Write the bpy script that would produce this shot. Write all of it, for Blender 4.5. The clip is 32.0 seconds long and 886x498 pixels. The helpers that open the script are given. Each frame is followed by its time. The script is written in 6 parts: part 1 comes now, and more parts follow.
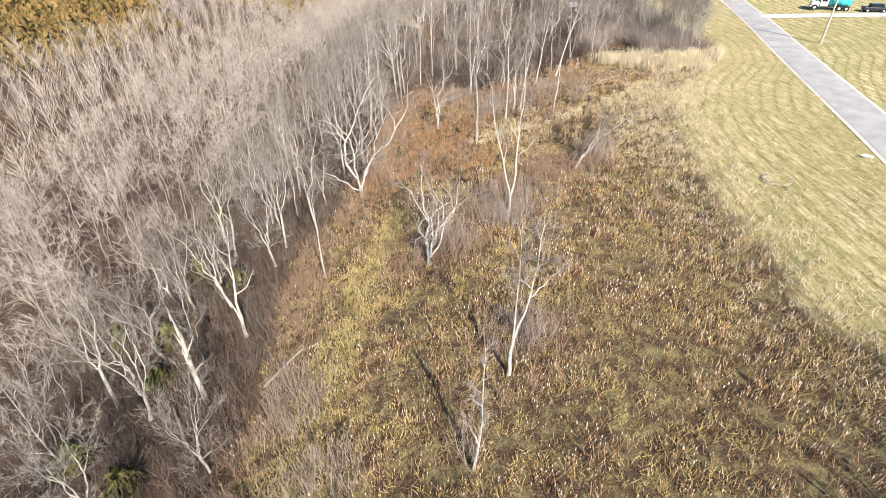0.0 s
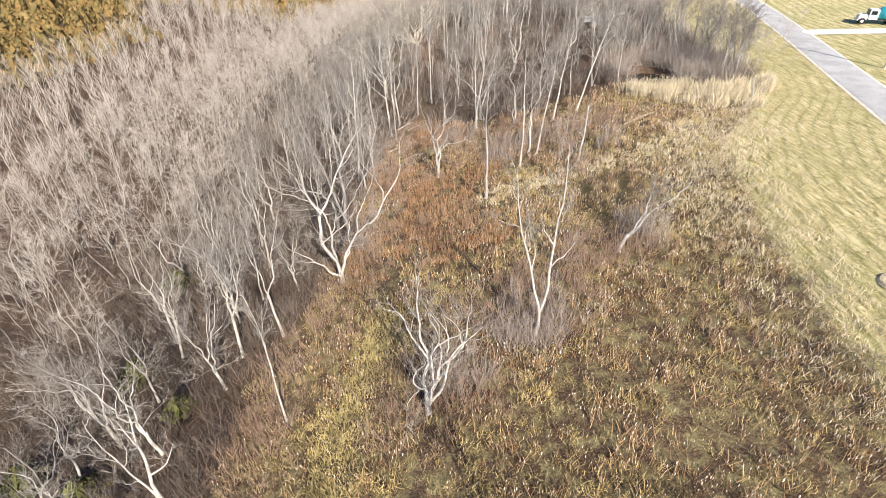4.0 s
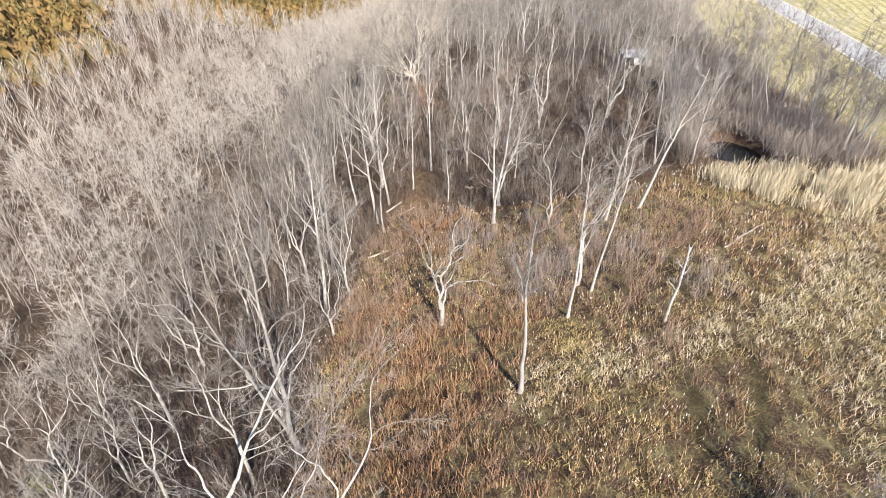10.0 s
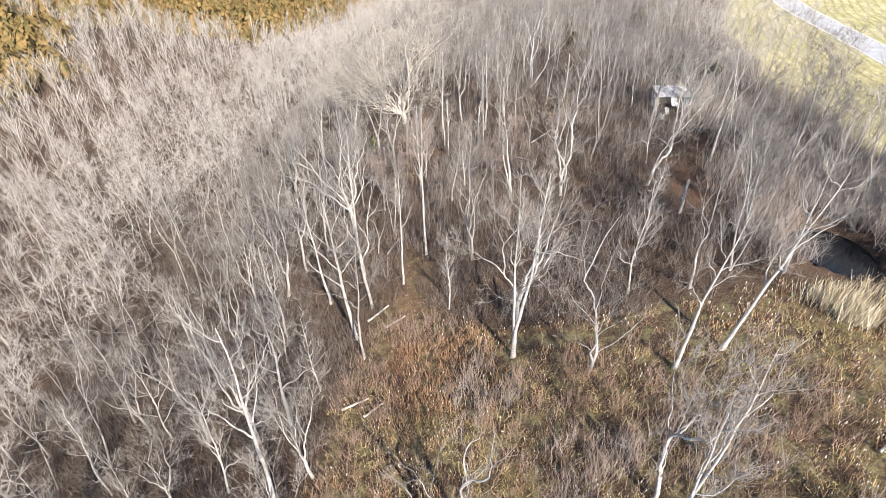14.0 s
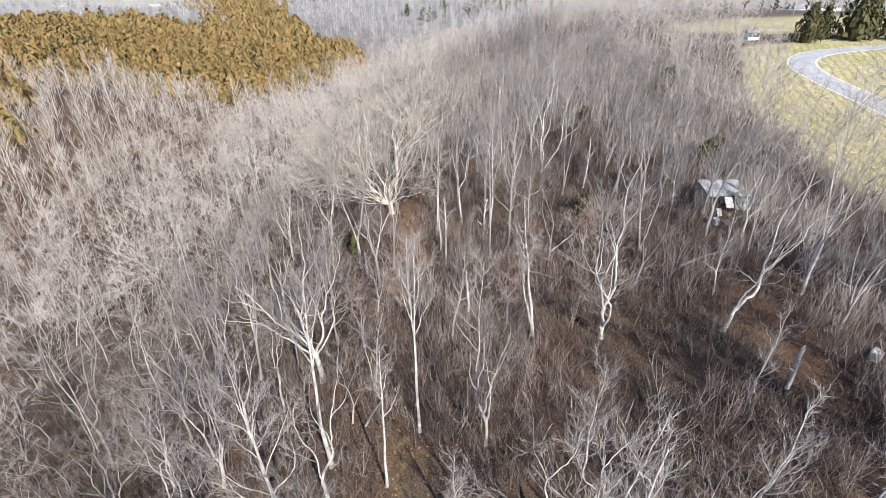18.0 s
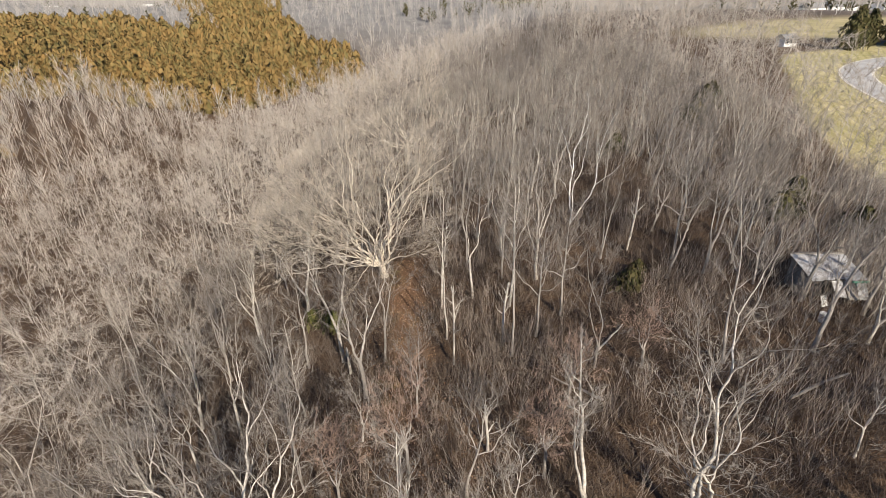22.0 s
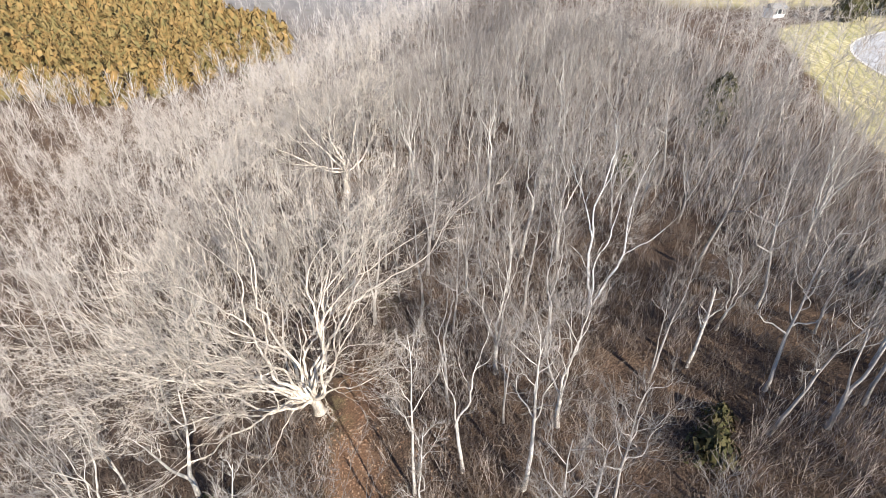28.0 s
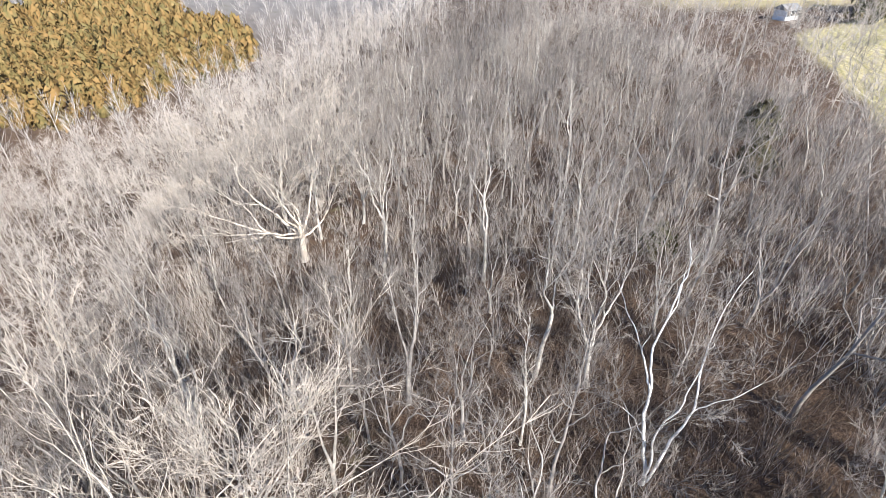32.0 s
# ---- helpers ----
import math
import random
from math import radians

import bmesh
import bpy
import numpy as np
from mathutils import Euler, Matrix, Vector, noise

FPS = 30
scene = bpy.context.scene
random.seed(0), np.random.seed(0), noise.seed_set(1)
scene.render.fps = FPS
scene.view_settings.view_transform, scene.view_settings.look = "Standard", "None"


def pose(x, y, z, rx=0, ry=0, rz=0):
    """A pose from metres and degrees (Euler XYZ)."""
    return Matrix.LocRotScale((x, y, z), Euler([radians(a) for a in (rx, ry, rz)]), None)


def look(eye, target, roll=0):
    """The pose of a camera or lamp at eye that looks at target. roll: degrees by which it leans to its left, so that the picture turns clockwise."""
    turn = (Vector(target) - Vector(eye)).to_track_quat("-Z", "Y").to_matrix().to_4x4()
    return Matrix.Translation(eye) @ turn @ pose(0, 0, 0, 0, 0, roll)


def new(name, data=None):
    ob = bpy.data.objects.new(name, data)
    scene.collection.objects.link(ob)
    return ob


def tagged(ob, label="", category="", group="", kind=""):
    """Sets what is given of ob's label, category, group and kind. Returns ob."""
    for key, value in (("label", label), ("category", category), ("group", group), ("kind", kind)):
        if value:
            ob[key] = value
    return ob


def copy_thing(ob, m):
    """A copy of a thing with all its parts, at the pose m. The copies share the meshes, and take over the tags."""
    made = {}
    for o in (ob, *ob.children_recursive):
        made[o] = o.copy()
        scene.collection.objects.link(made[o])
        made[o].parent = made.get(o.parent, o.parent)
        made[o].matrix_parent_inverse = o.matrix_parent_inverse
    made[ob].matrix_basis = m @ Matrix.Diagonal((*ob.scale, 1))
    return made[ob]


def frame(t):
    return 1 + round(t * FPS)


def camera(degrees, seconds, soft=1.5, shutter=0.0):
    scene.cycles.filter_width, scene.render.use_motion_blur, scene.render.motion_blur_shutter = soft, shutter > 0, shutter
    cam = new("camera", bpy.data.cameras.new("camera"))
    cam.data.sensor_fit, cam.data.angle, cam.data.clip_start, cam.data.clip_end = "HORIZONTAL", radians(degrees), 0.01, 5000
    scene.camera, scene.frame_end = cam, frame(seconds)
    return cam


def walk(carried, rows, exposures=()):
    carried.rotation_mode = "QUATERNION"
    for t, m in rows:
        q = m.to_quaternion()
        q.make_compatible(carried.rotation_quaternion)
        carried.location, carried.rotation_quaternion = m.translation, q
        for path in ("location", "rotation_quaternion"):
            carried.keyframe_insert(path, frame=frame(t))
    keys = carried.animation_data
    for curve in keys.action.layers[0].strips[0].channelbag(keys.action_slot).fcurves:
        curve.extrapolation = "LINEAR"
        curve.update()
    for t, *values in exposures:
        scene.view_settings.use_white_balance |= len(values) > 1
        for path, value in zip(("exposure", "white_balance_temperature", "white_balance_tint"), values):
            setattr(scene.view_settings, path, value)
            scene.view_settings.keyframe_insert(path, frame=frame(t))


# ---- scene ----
cam = camera(81.5, 32.0, soft=0.9)
# seconds, eye (m), Euler turn (degrees)
ROWS = [
    (0.0, -0.079, -0.355, 21.237, 55.936, -0.060, -0.092),
    (0.5, -0.105, 1.455, 21.225, 55.956, 0.001, -0.109),
    (1.0, -0.105, 3.225, 21.224, 55.956, 0.053, -0.121),
    (1.5, -0.157, 4.926, 21.191, 55.996, 0.064, -0.176),
    (2.0, -0.221, 6.647, 21.255, 55.966, 0.145, -0.182),
    (2.5, -0.299, 8.428, 21.294, 55.966, 0.191, -0.238),
    (3.0, -0.325, 10.253, 21.397, 55.966, 0.216, -0.291),
    (3.5, -0.286, 12.106, 21.449, 56.006, 0.269, -0.302),
    (5.5, -0.325, 19.849, 21.718, 55.962, -0.181, -0.209),
    (6.0, -0.350, 21.860, 21.693, 55.982, -0.145, -0.245),
    (6.5, -0.375, 23.923, 21.723, 55.932, -0.024, -0.280),
    (7.0, -0.413, 26.025, 21.742, 55.931, 0.037, -0.297),
    (7.5, -0.450, 28.171, 21.761, 55.912, -0.010, -0.313),
    (8.0, -0.525, 30.218, 21.833, 55.872, 0.012, -0.316),
    (8.5, -0.550, 32.150, 21.892, 55.821, 0.087, -0.331),
    (9.0, -0.625, 34.164, 21.895, 55.872, 0.075, -0.347),
    (9.5, -0.713, 36.224, 21.897, 55.992, -0.033, -0.382),
    (10.0, -0.775, 38.358, 22.030, 55.902, -0.058, -0.365),
    (10.5, -0.838, 40.454, 22.174, 55.902, -0.030, -0.396),
    (11.0, -0.900, 42.578, 22.360, 55.852, 0.027, -0.435),
    (11.5, -0.938, 44.676, 22.441, 55.892, 0.066, -0.450),
    (12.0, -1.000, 46.813, 22.512, 55.842, 0.074, -0.491),
    (12.5, -1.100, 49.009, 22.648, 55.786, 0.161, -0.950),
    (13.0, -1.125, 51.178, 22.788, 55.777, 0.215, -1.156),
    (13.5, -1.063, 53.364, 22.931, 55.728, 0.294, -1.270),
    (14.0, -0.963, 55.577, 23.071, 55.597, 0.445, -1.385),
    (14.5, -0.900, 57.780, 23.172, 55.518, 0.489, -1.499),
    (16.5, -1.441, 65.884, 22.514, 56.231, -0.291, -2.841),
    (17.0, -1.405, 67.825, 22.513, 59.716, -0.184, -2.720),
    (17.5, -1.392, 69.743, 22.543, 60.504, -0.159, -2.629),
    (18.0, -1.392, 71.652, 22.580, 60.903, -0.125, -2.579),
    (18.5, -1.344, 73.529, 22.594, 64.400, -0.024, -2.503),
    (19.0, -1.283, 75.383, 22.595, 65.829, -0.016, -2.472),
    (19.5, -1.259, 77.267, 22.618, 65.818, 0.029, -2.442),
    (20.0, -1.235, 79.141, 22.649, 65.208, 0.018, -2.423),
    (20.5, -1.222, 80.966, 22.714, 65.197, -0.015, -2.364),
    (21.0, -1.222, 82.823, 22.785, 65.176, 0.035, -2.362),
    (21.5, -1.235, 84.684, 22.839, 65.139, 0.117, -2.562),
    (22.0, -1.247, 86.541, 22.823, 60.693, 0.040, -2.692),
    (22.5, -1.222, 88.416, 22.854, 57.575, 0.001, -2.750),
    (23.0, -1.174, 90.260, 22.905, 57.436, 0.025, -2.839),
    (23.5, -1.149, 92.023, 22.923, 57.468, 0.022, -2.933),
    (24.0, -1.125, 93.772, 22.965, 57.371, 0.051, -3.086),
    (24.5, -1.089, 95.539, 22.967, 57.346, 0.184, -4.650),
    (25.0, -1.004, 97.281, 22.999, 57.294, 0.241, -5.172),
    (25.5, -0.919, 98.937, 23.031, 57.284, 0.270, -6.109),
    (27.5, -0.892, 105.595, 22.636, 57.132, -0.267, -7.871),
    (28.0, -0.708, 107.174, 22.622, 57.103, -0.119, -9.065),
    (28.5, -0.513, 108.778, 22.684, 57.076, -0.012, -9.454),
    (29.0, -0.296, 110.415, 22.696, 56.968, 0.049, -9.665),
    (29.5, -0.111, 112.037, 22.667, 56.868, 0.152, -10.643),
    (30.0, 0.138, 113.670, 22.617, 56.788, 0.200, -11.050),
    (30.5, 0.464, 115.400, 22.592, 56.707, 0.313, -11.345),
    (31.0, 0.876, 117.263, 22.647, 56.651, 0.392, -11.460),
    (31.5, 1.288, 119.229, 22.738, 56.622, 0.410, -11.592),
    (32.0, 1.690, 121.284, 22.806, 56.573, 0.437, -11.623),
]
walk(cam, [(t, pose(x, y, z, rx, ry, rz)) for t, x, y, z, rx, ry, rz in ROWS],
     exposures=[(0.0, 1.04, 6670, 10), (9.0, 1.11, 6420, 10), (13.0, 1.22, 6270, 10), (14.5, 1.25, 6150, 10), (16.5, 1.23, 5850, 10), (18.0, 0.97, 5950, 10), (19.2, 0.32, 6120, 10), (20.3, 0.36, 6370, 10), (21.3, 0.42, 6650, 10), (21.9, 0.50, 6950, 10),
                (22.6, 1.32, 6800, 10), (23.2, 1.45, 6750, 10), (24.2, 1.31, 6600, 10), (25.5, 1.23, 6470, 10), (27.5, 1.16, 6270, 10), (30.0, 1.20, 6120, 10), (32.0, 1.22, 6030, 10)])

# ---------------------------------------------------------------- light
SUN_AZ = radians(158.0)   # clockwise from +y
SUN_EL = radians(34.0)
world = bpy.data.worlds.new("sky")
scene.world = world
world.use_nodes = True
wn = world.node_tree
wn.nodes.clear()
sky = wn.nodes.new("ShaderNodeTexSky")
sky.sky_type = "NISHITA"
sky.sun_disc = False
sky.sun_elevation, sky.sun_rotation = SUN_EL, SUN_AZ
sky.air_density, sky.dust_density, sky.ozone_density, sky.altitude = 1.0, 0.0, 3.0, 1500
bg = wn.nodes.new("ShaderNodeBackground")
bg.inputs["Strength"].default_value = 0.075
wo = wn.nodes.new("ShaderNodeOutputWorld")
cool = wn.nodes.new("ShaderNodeMix")
cool.data_type, cool.blend_type = "RGBA", "MULTIPLY"
cool.inputs["Factor"].default_value = 1.0
cool.inputs["B"].default_value = (0.82, 0.96, 1.13, 1)
wn.links.new(sky.outputs[0], cool.inputs["A"])
wn.links.new(cool.outputs["Result"], bg.inputs[0])
wn.links.new(bg.outputs[0], wo.inputs[0])

sun_data = bpy.data.lights.new("sun", "SUN")
sun_data.energy, sun_data.angle, sun_data.color = 5.0, radians(0.6), (1.0, 0.93, 0.82)
sun = new("sun", sun_data)
sun_from = Vector((math.sin(SUN_AZ) * math.cos(SUN_EL), math.cos(SUN_AZ) * math.cos(SUN_EL), math.sin(SUN_EL)))
sun.matrix_world = look(sun_from * 400, (0, 0, 0))


# ---------------------------------------------------------------- materials
def material(name, rough=0.9):
    m = bpy.data.materials.new(name)
    m.use_nodes = True
    b = m.node_tree.nodes["Principled BSDF"]
    b.inputs["Roughness"].default_value = rough
    b.inputs["Specular IOR Level"].default_value = 0.2
    return m, m.node_tree, b


def ramp(nt, source, stops):
    r = nt.nodes.new("ShaderNodeValToRGB")
    e = r.color_ramp.elements
    while len(e) < len(stops):
        e.new(0.5)
    for el, (p, c) in zip(e, stops):
        el.position, el.color = p, (*c, 1)
    nt.links.new(source, r.inputs[0])
    return r.outputs[0]


def noise_node(nt, scale, detail=4.0, rough=0.6, stretch=None):
    n = nt.nodes.new("ShaderNodeTexNoise")
    n.inputs["Scale"].default_value = scale
    n.inputs["Detail"].default_value = detail
    n.inputs["Roughness"].default_value = rough
    geo = nt.nodes.new("ShaderNodeNewGeometry")
    if stretch:
        mp = nt.nodes.new("ShaderNodeMapping")
        mp.inputs["Rotation"].default_value = (0, 0, stretch[0])
        mp.inputs["Scale"].default_value = stretch[1:]
        nt.links.new(geo.outputs["Position"], mp.inputs[0])
        nt.links.new(mp.outputs[0], n.inputs["Vector"])
    else:
        nt.links.new(geo.outputs["Position"], n.inputs["Vector"])
    return n.outputs["Fac"]


def mix(nt, fac, a, b, mode="MIX"):
    m = nt.nodes.new("ShaderNodeMix")
    m.data_type, m.blend_type = "RGBA", mode
    for sock, v in ((m.inputs["Factor"], fac), (m.inputs["A"], a), (m.inputs["B"], b)):
        if isinstance(v, (int, float)):
            sock.default_value = v
        elif isinstance(v, tuple):
            sock.default_value = (*v, 1)
        else:
            nt.links.new(v, sock)
    return m.outputs["Result"]


def bump(nt, b, height, strength=0.5, dist=0.05):
    n = nt.nodes.new("ShaderNodeBump")
    n.inputs["Strength"].default_value, n.inputs["Distance"].default_value = strength, dist
    nt.links.new(height, n.inputs["Height"])
    nt.links.new(n.outputs[0], b.inputs["Normal"])


def mottled(name, dark, light, scale, fine, rough=0.9, island=0.0, per_object=0.0, relief=0.0):
    """A surface that varies at two scales, and from piece to piece."""
    m, nt, b = material(name, rough)
    c = ramp(nt, noise_node(nt, scale, 3), [(0.3, dark), (0.7, light)])
    g = noise_node(nt, fine, 5)
    c = mix(nt, 0.55, c, ramp(nt, g, [(0.25, (0.25, 0.25, 0.25)), (0.75, (0.95, 0.95, 0.95))]), "OVERLAY")
    if island:
        geo = nt.nodes.new("ShaderNodeNewGeometry")
        c = mix(nt, island, c, ramp(nt, geo.outputs["Random Per Island"], [(0.0, dark), (0.5, light), (1.0, tuple(min(1, v * 1.25) for v in light))]))
    if per_object:
        oi = nt.nodes.new("ShaderNodeObjectInfo")
        c = mix(nt, per_object, c, ramp(nt, oi.outputs["Random"], [(0.0, dark), (1.0, light)]))
    nt.links.new(c, b.inputs["Base Color"])
    if relief:
        bump(nt, b, g, 0.6, relief)
    return m


def palette(name, colours, rough=0.9, patch=0.0, size=0.16, broad=0.0):
    """Each loose piece takes one of the colours; patch sets how far the place decides."""
    m, nt, b = material(name, rough)
    geo = nt.nodes.new("ShaderNodeNewGeometry")
    stops = [(i / max(1, len(colours) - 1), c) for i, c in enumerate(colours)]
    c = ramp(nt, geo.outputs["Random Per Island"], stops)
    if patch:
        c = mix(nt, patch, c, ramp(nt, noise_node(nt, size, 3), [(0.3 + 0.4 * p, q) for p, q in stops]))
    if broad:
        c = mix(nt, broad, c, ramp(nt, noise_node(nt, 0.42, 4, 0.7), [(0.36, (0.40, 0.33, 0.28)), (0.5, (1.0, 0.95, 0.88)), (0.64, (1.3, 1.25, 1.08))]), "MULTIPLY")
    nt.links.new(c, b.inputs["Base Color"])
    return m


BARK_PALE = mottled("pale_bark", (0.26, 0.23, 0.20), (0.62, 0.575, 0.51), 2.2, 12, 0.85, per_object=0.25, relief=0.02)
BARK_TAN = mottled("tan_bark", (0.34, 0.29, 0.235), (0.68, 0.60, 0.50), 2.0, 12, 0.88, relief=0.02)
BARK_GREY = mottled("grey_bark", (0.18, 0.16, 0.143), (0.45, 0.41, 0.37), 1.8, 16, 0.9, per_object=0.5, relief=0.02)
STEM_STUFF = palette("distant_stems", [(0.19, 0.165, 0.145), (0.34, 0.302, 0.265), (0.54, 0.49, 0.435), (0.24, 0.21, 0.183)], patch=0.25)
BARK_DARK = mottled("dark_bark", (0.09, 0.075, 0.06), (0.22, 0.19, 0.16), 1.5, 16, 0.9, per_object=0.5, relief=0.02)
TWIG_GREY = mottled("grey_twigs", (0.115, 0.10, 0.088), (0.25, 0.22, 0.196), 0.6, 5, 0.9, per_object=0.4)
TWIG_PALE = mottled("pale_twigs", (0.18, 0.157, 0.137), (0.355, 0.315, 0.275), 0.6, 5, 0.9, per_object=0.3)
BARK_WHITE = mottled("white_bark", (0.50, 0.48, 0.45), (0.80, 0.77, 0.72), 1.6, 14, 0.8, relief=0.02)
TWIG_TAN = mottled("tan_twigs", (0.29, 0.245, 0.198), (0.50, 0.437, 0.365), 0.6, 5, 0.9)
TWIG_PINK = mottled("pinkish_twigs", (0.20, 0.135, 0.105), (0.36, 0.262, 0.212), 0.6, 5, 0.9)
WOOD_STUFF = palette("distant_bark", [(0.26, 0.235, 0.215), (0.37, 0.34, 0.315), (0.50, 0.465, 0.43), (0.32, 0.29, 0.265)], patch=0.35)
BRUSH = palette("brush_twigs", [(0.065, 0.048, 0.038), (0.115, 0.087, 0.069), (0.235, 0.187, 0.152), (0.09, 0.066, 0.052)], patch=0.4)
CEDAR = palette("rusty_cedar_foliage", [(0.10, 0.092, 0.036), (0.175, 0.13, 0.049), (0.26, 0.155, 0.058), (0.125, 0.108, 0.042), (0.28, 0.198, 0.084)], patch=0.65, size=0.16)
POND_BRUSH = palette("grey_brown_brush", [(0.16, 0.125, 0.105), (0.28, 0.23, 0.195), (0.44, 0.375, 0.325), (0.21, 0.165, 0.14)], patch=0.3)
CEDAR_GREEN = palette("dark_cedar_foliage", [(0.045, 0.046, 0.02), (0.08, 0.074, 0.03), (0.10, 0.078, 0.038)])
SHRUB_GREEN = palette("olive_green_foliage", [(0.045, 0.05, 0.018), (0.085, 0.09, 0.028), (0.14, 0.135, 0.045), (0.065, 0.06, 0.022)])
WEED = palette("dry_weed_stems", [(0.10, 0.055, 0.036), (0.30, 0.175, 0.105), (0.54, 0.40, 0.25), (0.40, 0.30, 0.15), (0.40, 0.235, 0.145), (0.15, 0.083, 0.055)], patch=0.5, size=1.1, broad=0.7)
SEED = palette("seed_heads", [(0.46, 0.37, 0.28), (0.70, 0.62, 0.52), (0.33, 0.24, 0.17), (0.80, 0.73, 0.63), (0.56, 0.46, 0.36)])
TWIG_STUFF = palette("woodland_twig_bark", [(0.24, 0.205, 0.175), (0.38, 0.332, 0.288), (0.55, 0.49, 0.43), (0.30, 0.258, 0.223)], patch=0.35)
STRAW = palette("straw_grass", [(0.45, 0.36, 0.23), (0.66, 0.55, 0.39), (0.75, 0.65, 0.49), (0.42, 0.37, 0.20)])
STUBBLE = palette("cut_grass", [(0.24, 0.21, 0.09), (0.50, 0.42, 0.25), (0.68, 0.58, 0.40), (0.30, 0.27, 0.11), (0.60, 0.50, 0.32)], patch=0.3, size=0.8)
RED_GRASS = palette("russet_grass", [(0.18, 0.09, 0.05), (0.34, 0.19, 0.105), (0.50, 0.345, 0.215), (0.13, 0.067, 0.042)], patch=0.3, size=0.9, broad=0.45)
WHITE_PAINT = mottled("white_paint", (0.62, 0.62, 0.60), (0.80, 0.80, 0.78), 1.5, 20, 0.5)


# ---------------------------------------------------------------- the lie of the land
PROFILE_X = [-420, -300, -220, -160, -110, -75, -45, -25, -14, -8, -2, 4, 10, 16, 22, 28, 45, 80, 140, 300]
PROFILE_Z = [-4, -3, -4, -10, -20, -26, -21, -13, -8, -5.9, -4.6, -3.5, -2.3, -0.8, 1.1, 1.5, 2.2, 3.4, 4.6, 5]
_px = np.arange(-420, 301, 1.0)
_pz = np.interp(_px, PROFILE_X, PROFILE_Z)
_pz = np.convolve(np.pad(_pz, 4, mode="edge"), np.ones(9) / 9, mode="valid")


def smooth(a, b, v):
    t = np.clip((np.asarray(v, float) - a) / (b - a), 0, 1)
    return t * t * (3 - 2 * t)


def waves(x, y, s):
    return (np.sin(x * s * 1.0 + 1.3 * np.sin(y * s * 0.7)) + np.sin(y * s * 1.1 + 1.7 * np.sin(x * s * 0.6 + 2.0))) * 0.5


POND = (28.9, 86.4, 2.3, 3.2)   # centre and half axes
POND_Z = 0.85


def ground(x, y):
    """Height of the ground at a place of the plan."""
    x, y = np.asarray(x, float), np.asarray(y, float)
    bend = 0.32 * np.clip(y - 185, 0, 400)
    z = np.interp(x - bend * (1 - smooth(40, 120, x)), _px, _pz)
    z = z + 2.5 * smooth(20, 60, x) * smooth(110, 190, y)
    z = z + np.interp(y, [-20, 30, 45, 60, 75, 88, 100, 115, 130], [1.3, 1.3, 1.7, 0.1, -0.5, -1.4, -0.8, -0.2, 0]) * (1 - smooth(8, 20, x)) * smooth(-40, -14, x)
    far = smooth(230, 520, np.hypot(x, y - 60))
    hills = -15 + 10 * smooth(400, 640, y) + 8 * waves(x + 200, y, 0.010) + 4 * waves(x, y + 90, 0.023) + 10 * smooth(60, 220, x)
    rise = np.interp(np.hypot(x, y), [0, 540, 800, 1100, 2600, 4500], [0, 0, -17, -20, -45, -60]) + 6 * waves(x - 300, y + 150, 0.0065) * smooth(450, 700, np.hypot(x, y))
    z = z * (1 - far) + (hills * np.interp(np.hypot(x, y), [0, 1500, 4500], [1, 1, 0.5]) + rise) * far
    z = z + 0.10 * waves(x, y, 0.9) * (1 - smooth(20, 34, x)) + 0.25 * waves(x, y, 0.23) * (1 - smooth(26, 44, x))
    d = ((x - POND[0]) / (POND[2] + 1.0)) ** 2 + ((y - POND[1]) / (POND[3] + 1.0)) ** 2
    z = z * (1 - 0.0) - (z - (POND_Z - 0.5)) * (1 - smooth(0.62, 1.0, d))
    return z


def gz(x, y):
    return float(ground(x, y))


def along(v, nodes):
    return np.interp(v, [n[0] for n in nodes], [n[1] for n in nodes])


MOWN_EDGE = [(-60, 24), (15, 23.6), (22, 22.6), (32, 22.2), (42, 23), (56, 25.8), (66, 31), (76, 38.5), (85, 42), (92, 43), (120, 43.5), (140, 47), (157, 53), (170, 59.5), (185, 68), (196, 74), (230, 180), (400, 700)]
CLEAR_LEFT = [(-60, -16), (10, -14), (22, -12), (30, -13.5), (38, -14), (46, -10), (60, -9.5), (72, -9), (84, -7.0), (92, -4.4), (100, -3.2), (112, -3.2), (120, -4.2), (133, -4.2), (136, 0)]
CLEAR_RIGHT = [(-60, 24), (22, 22.6), (42, 23), (56, 25.8), (66, 31), (74, 37), (79, 40), (82, 30), (84, 8), (86, 0.0), (92, -2.0), (100, -2.9), (112, -2.9), (120, -2.0), (133, -2.2), (136, 0)]


def mown(x, y):
    return smooth(-0.9, 0.9, x - along(y, MOWN_EDGE) + 0.8 * waves(x, y, 0.5))


def clearing(x, y):
    w = 0.9 * waves(x, y, 0.6)
    return smooth(-1.0, 1.0, x - along(y, CLEAR_LEFT) + w) * smooth(-1.0, 1.0, along(y, CLEAR_RIGHT) - x + w) * (1 - mown(x, y))


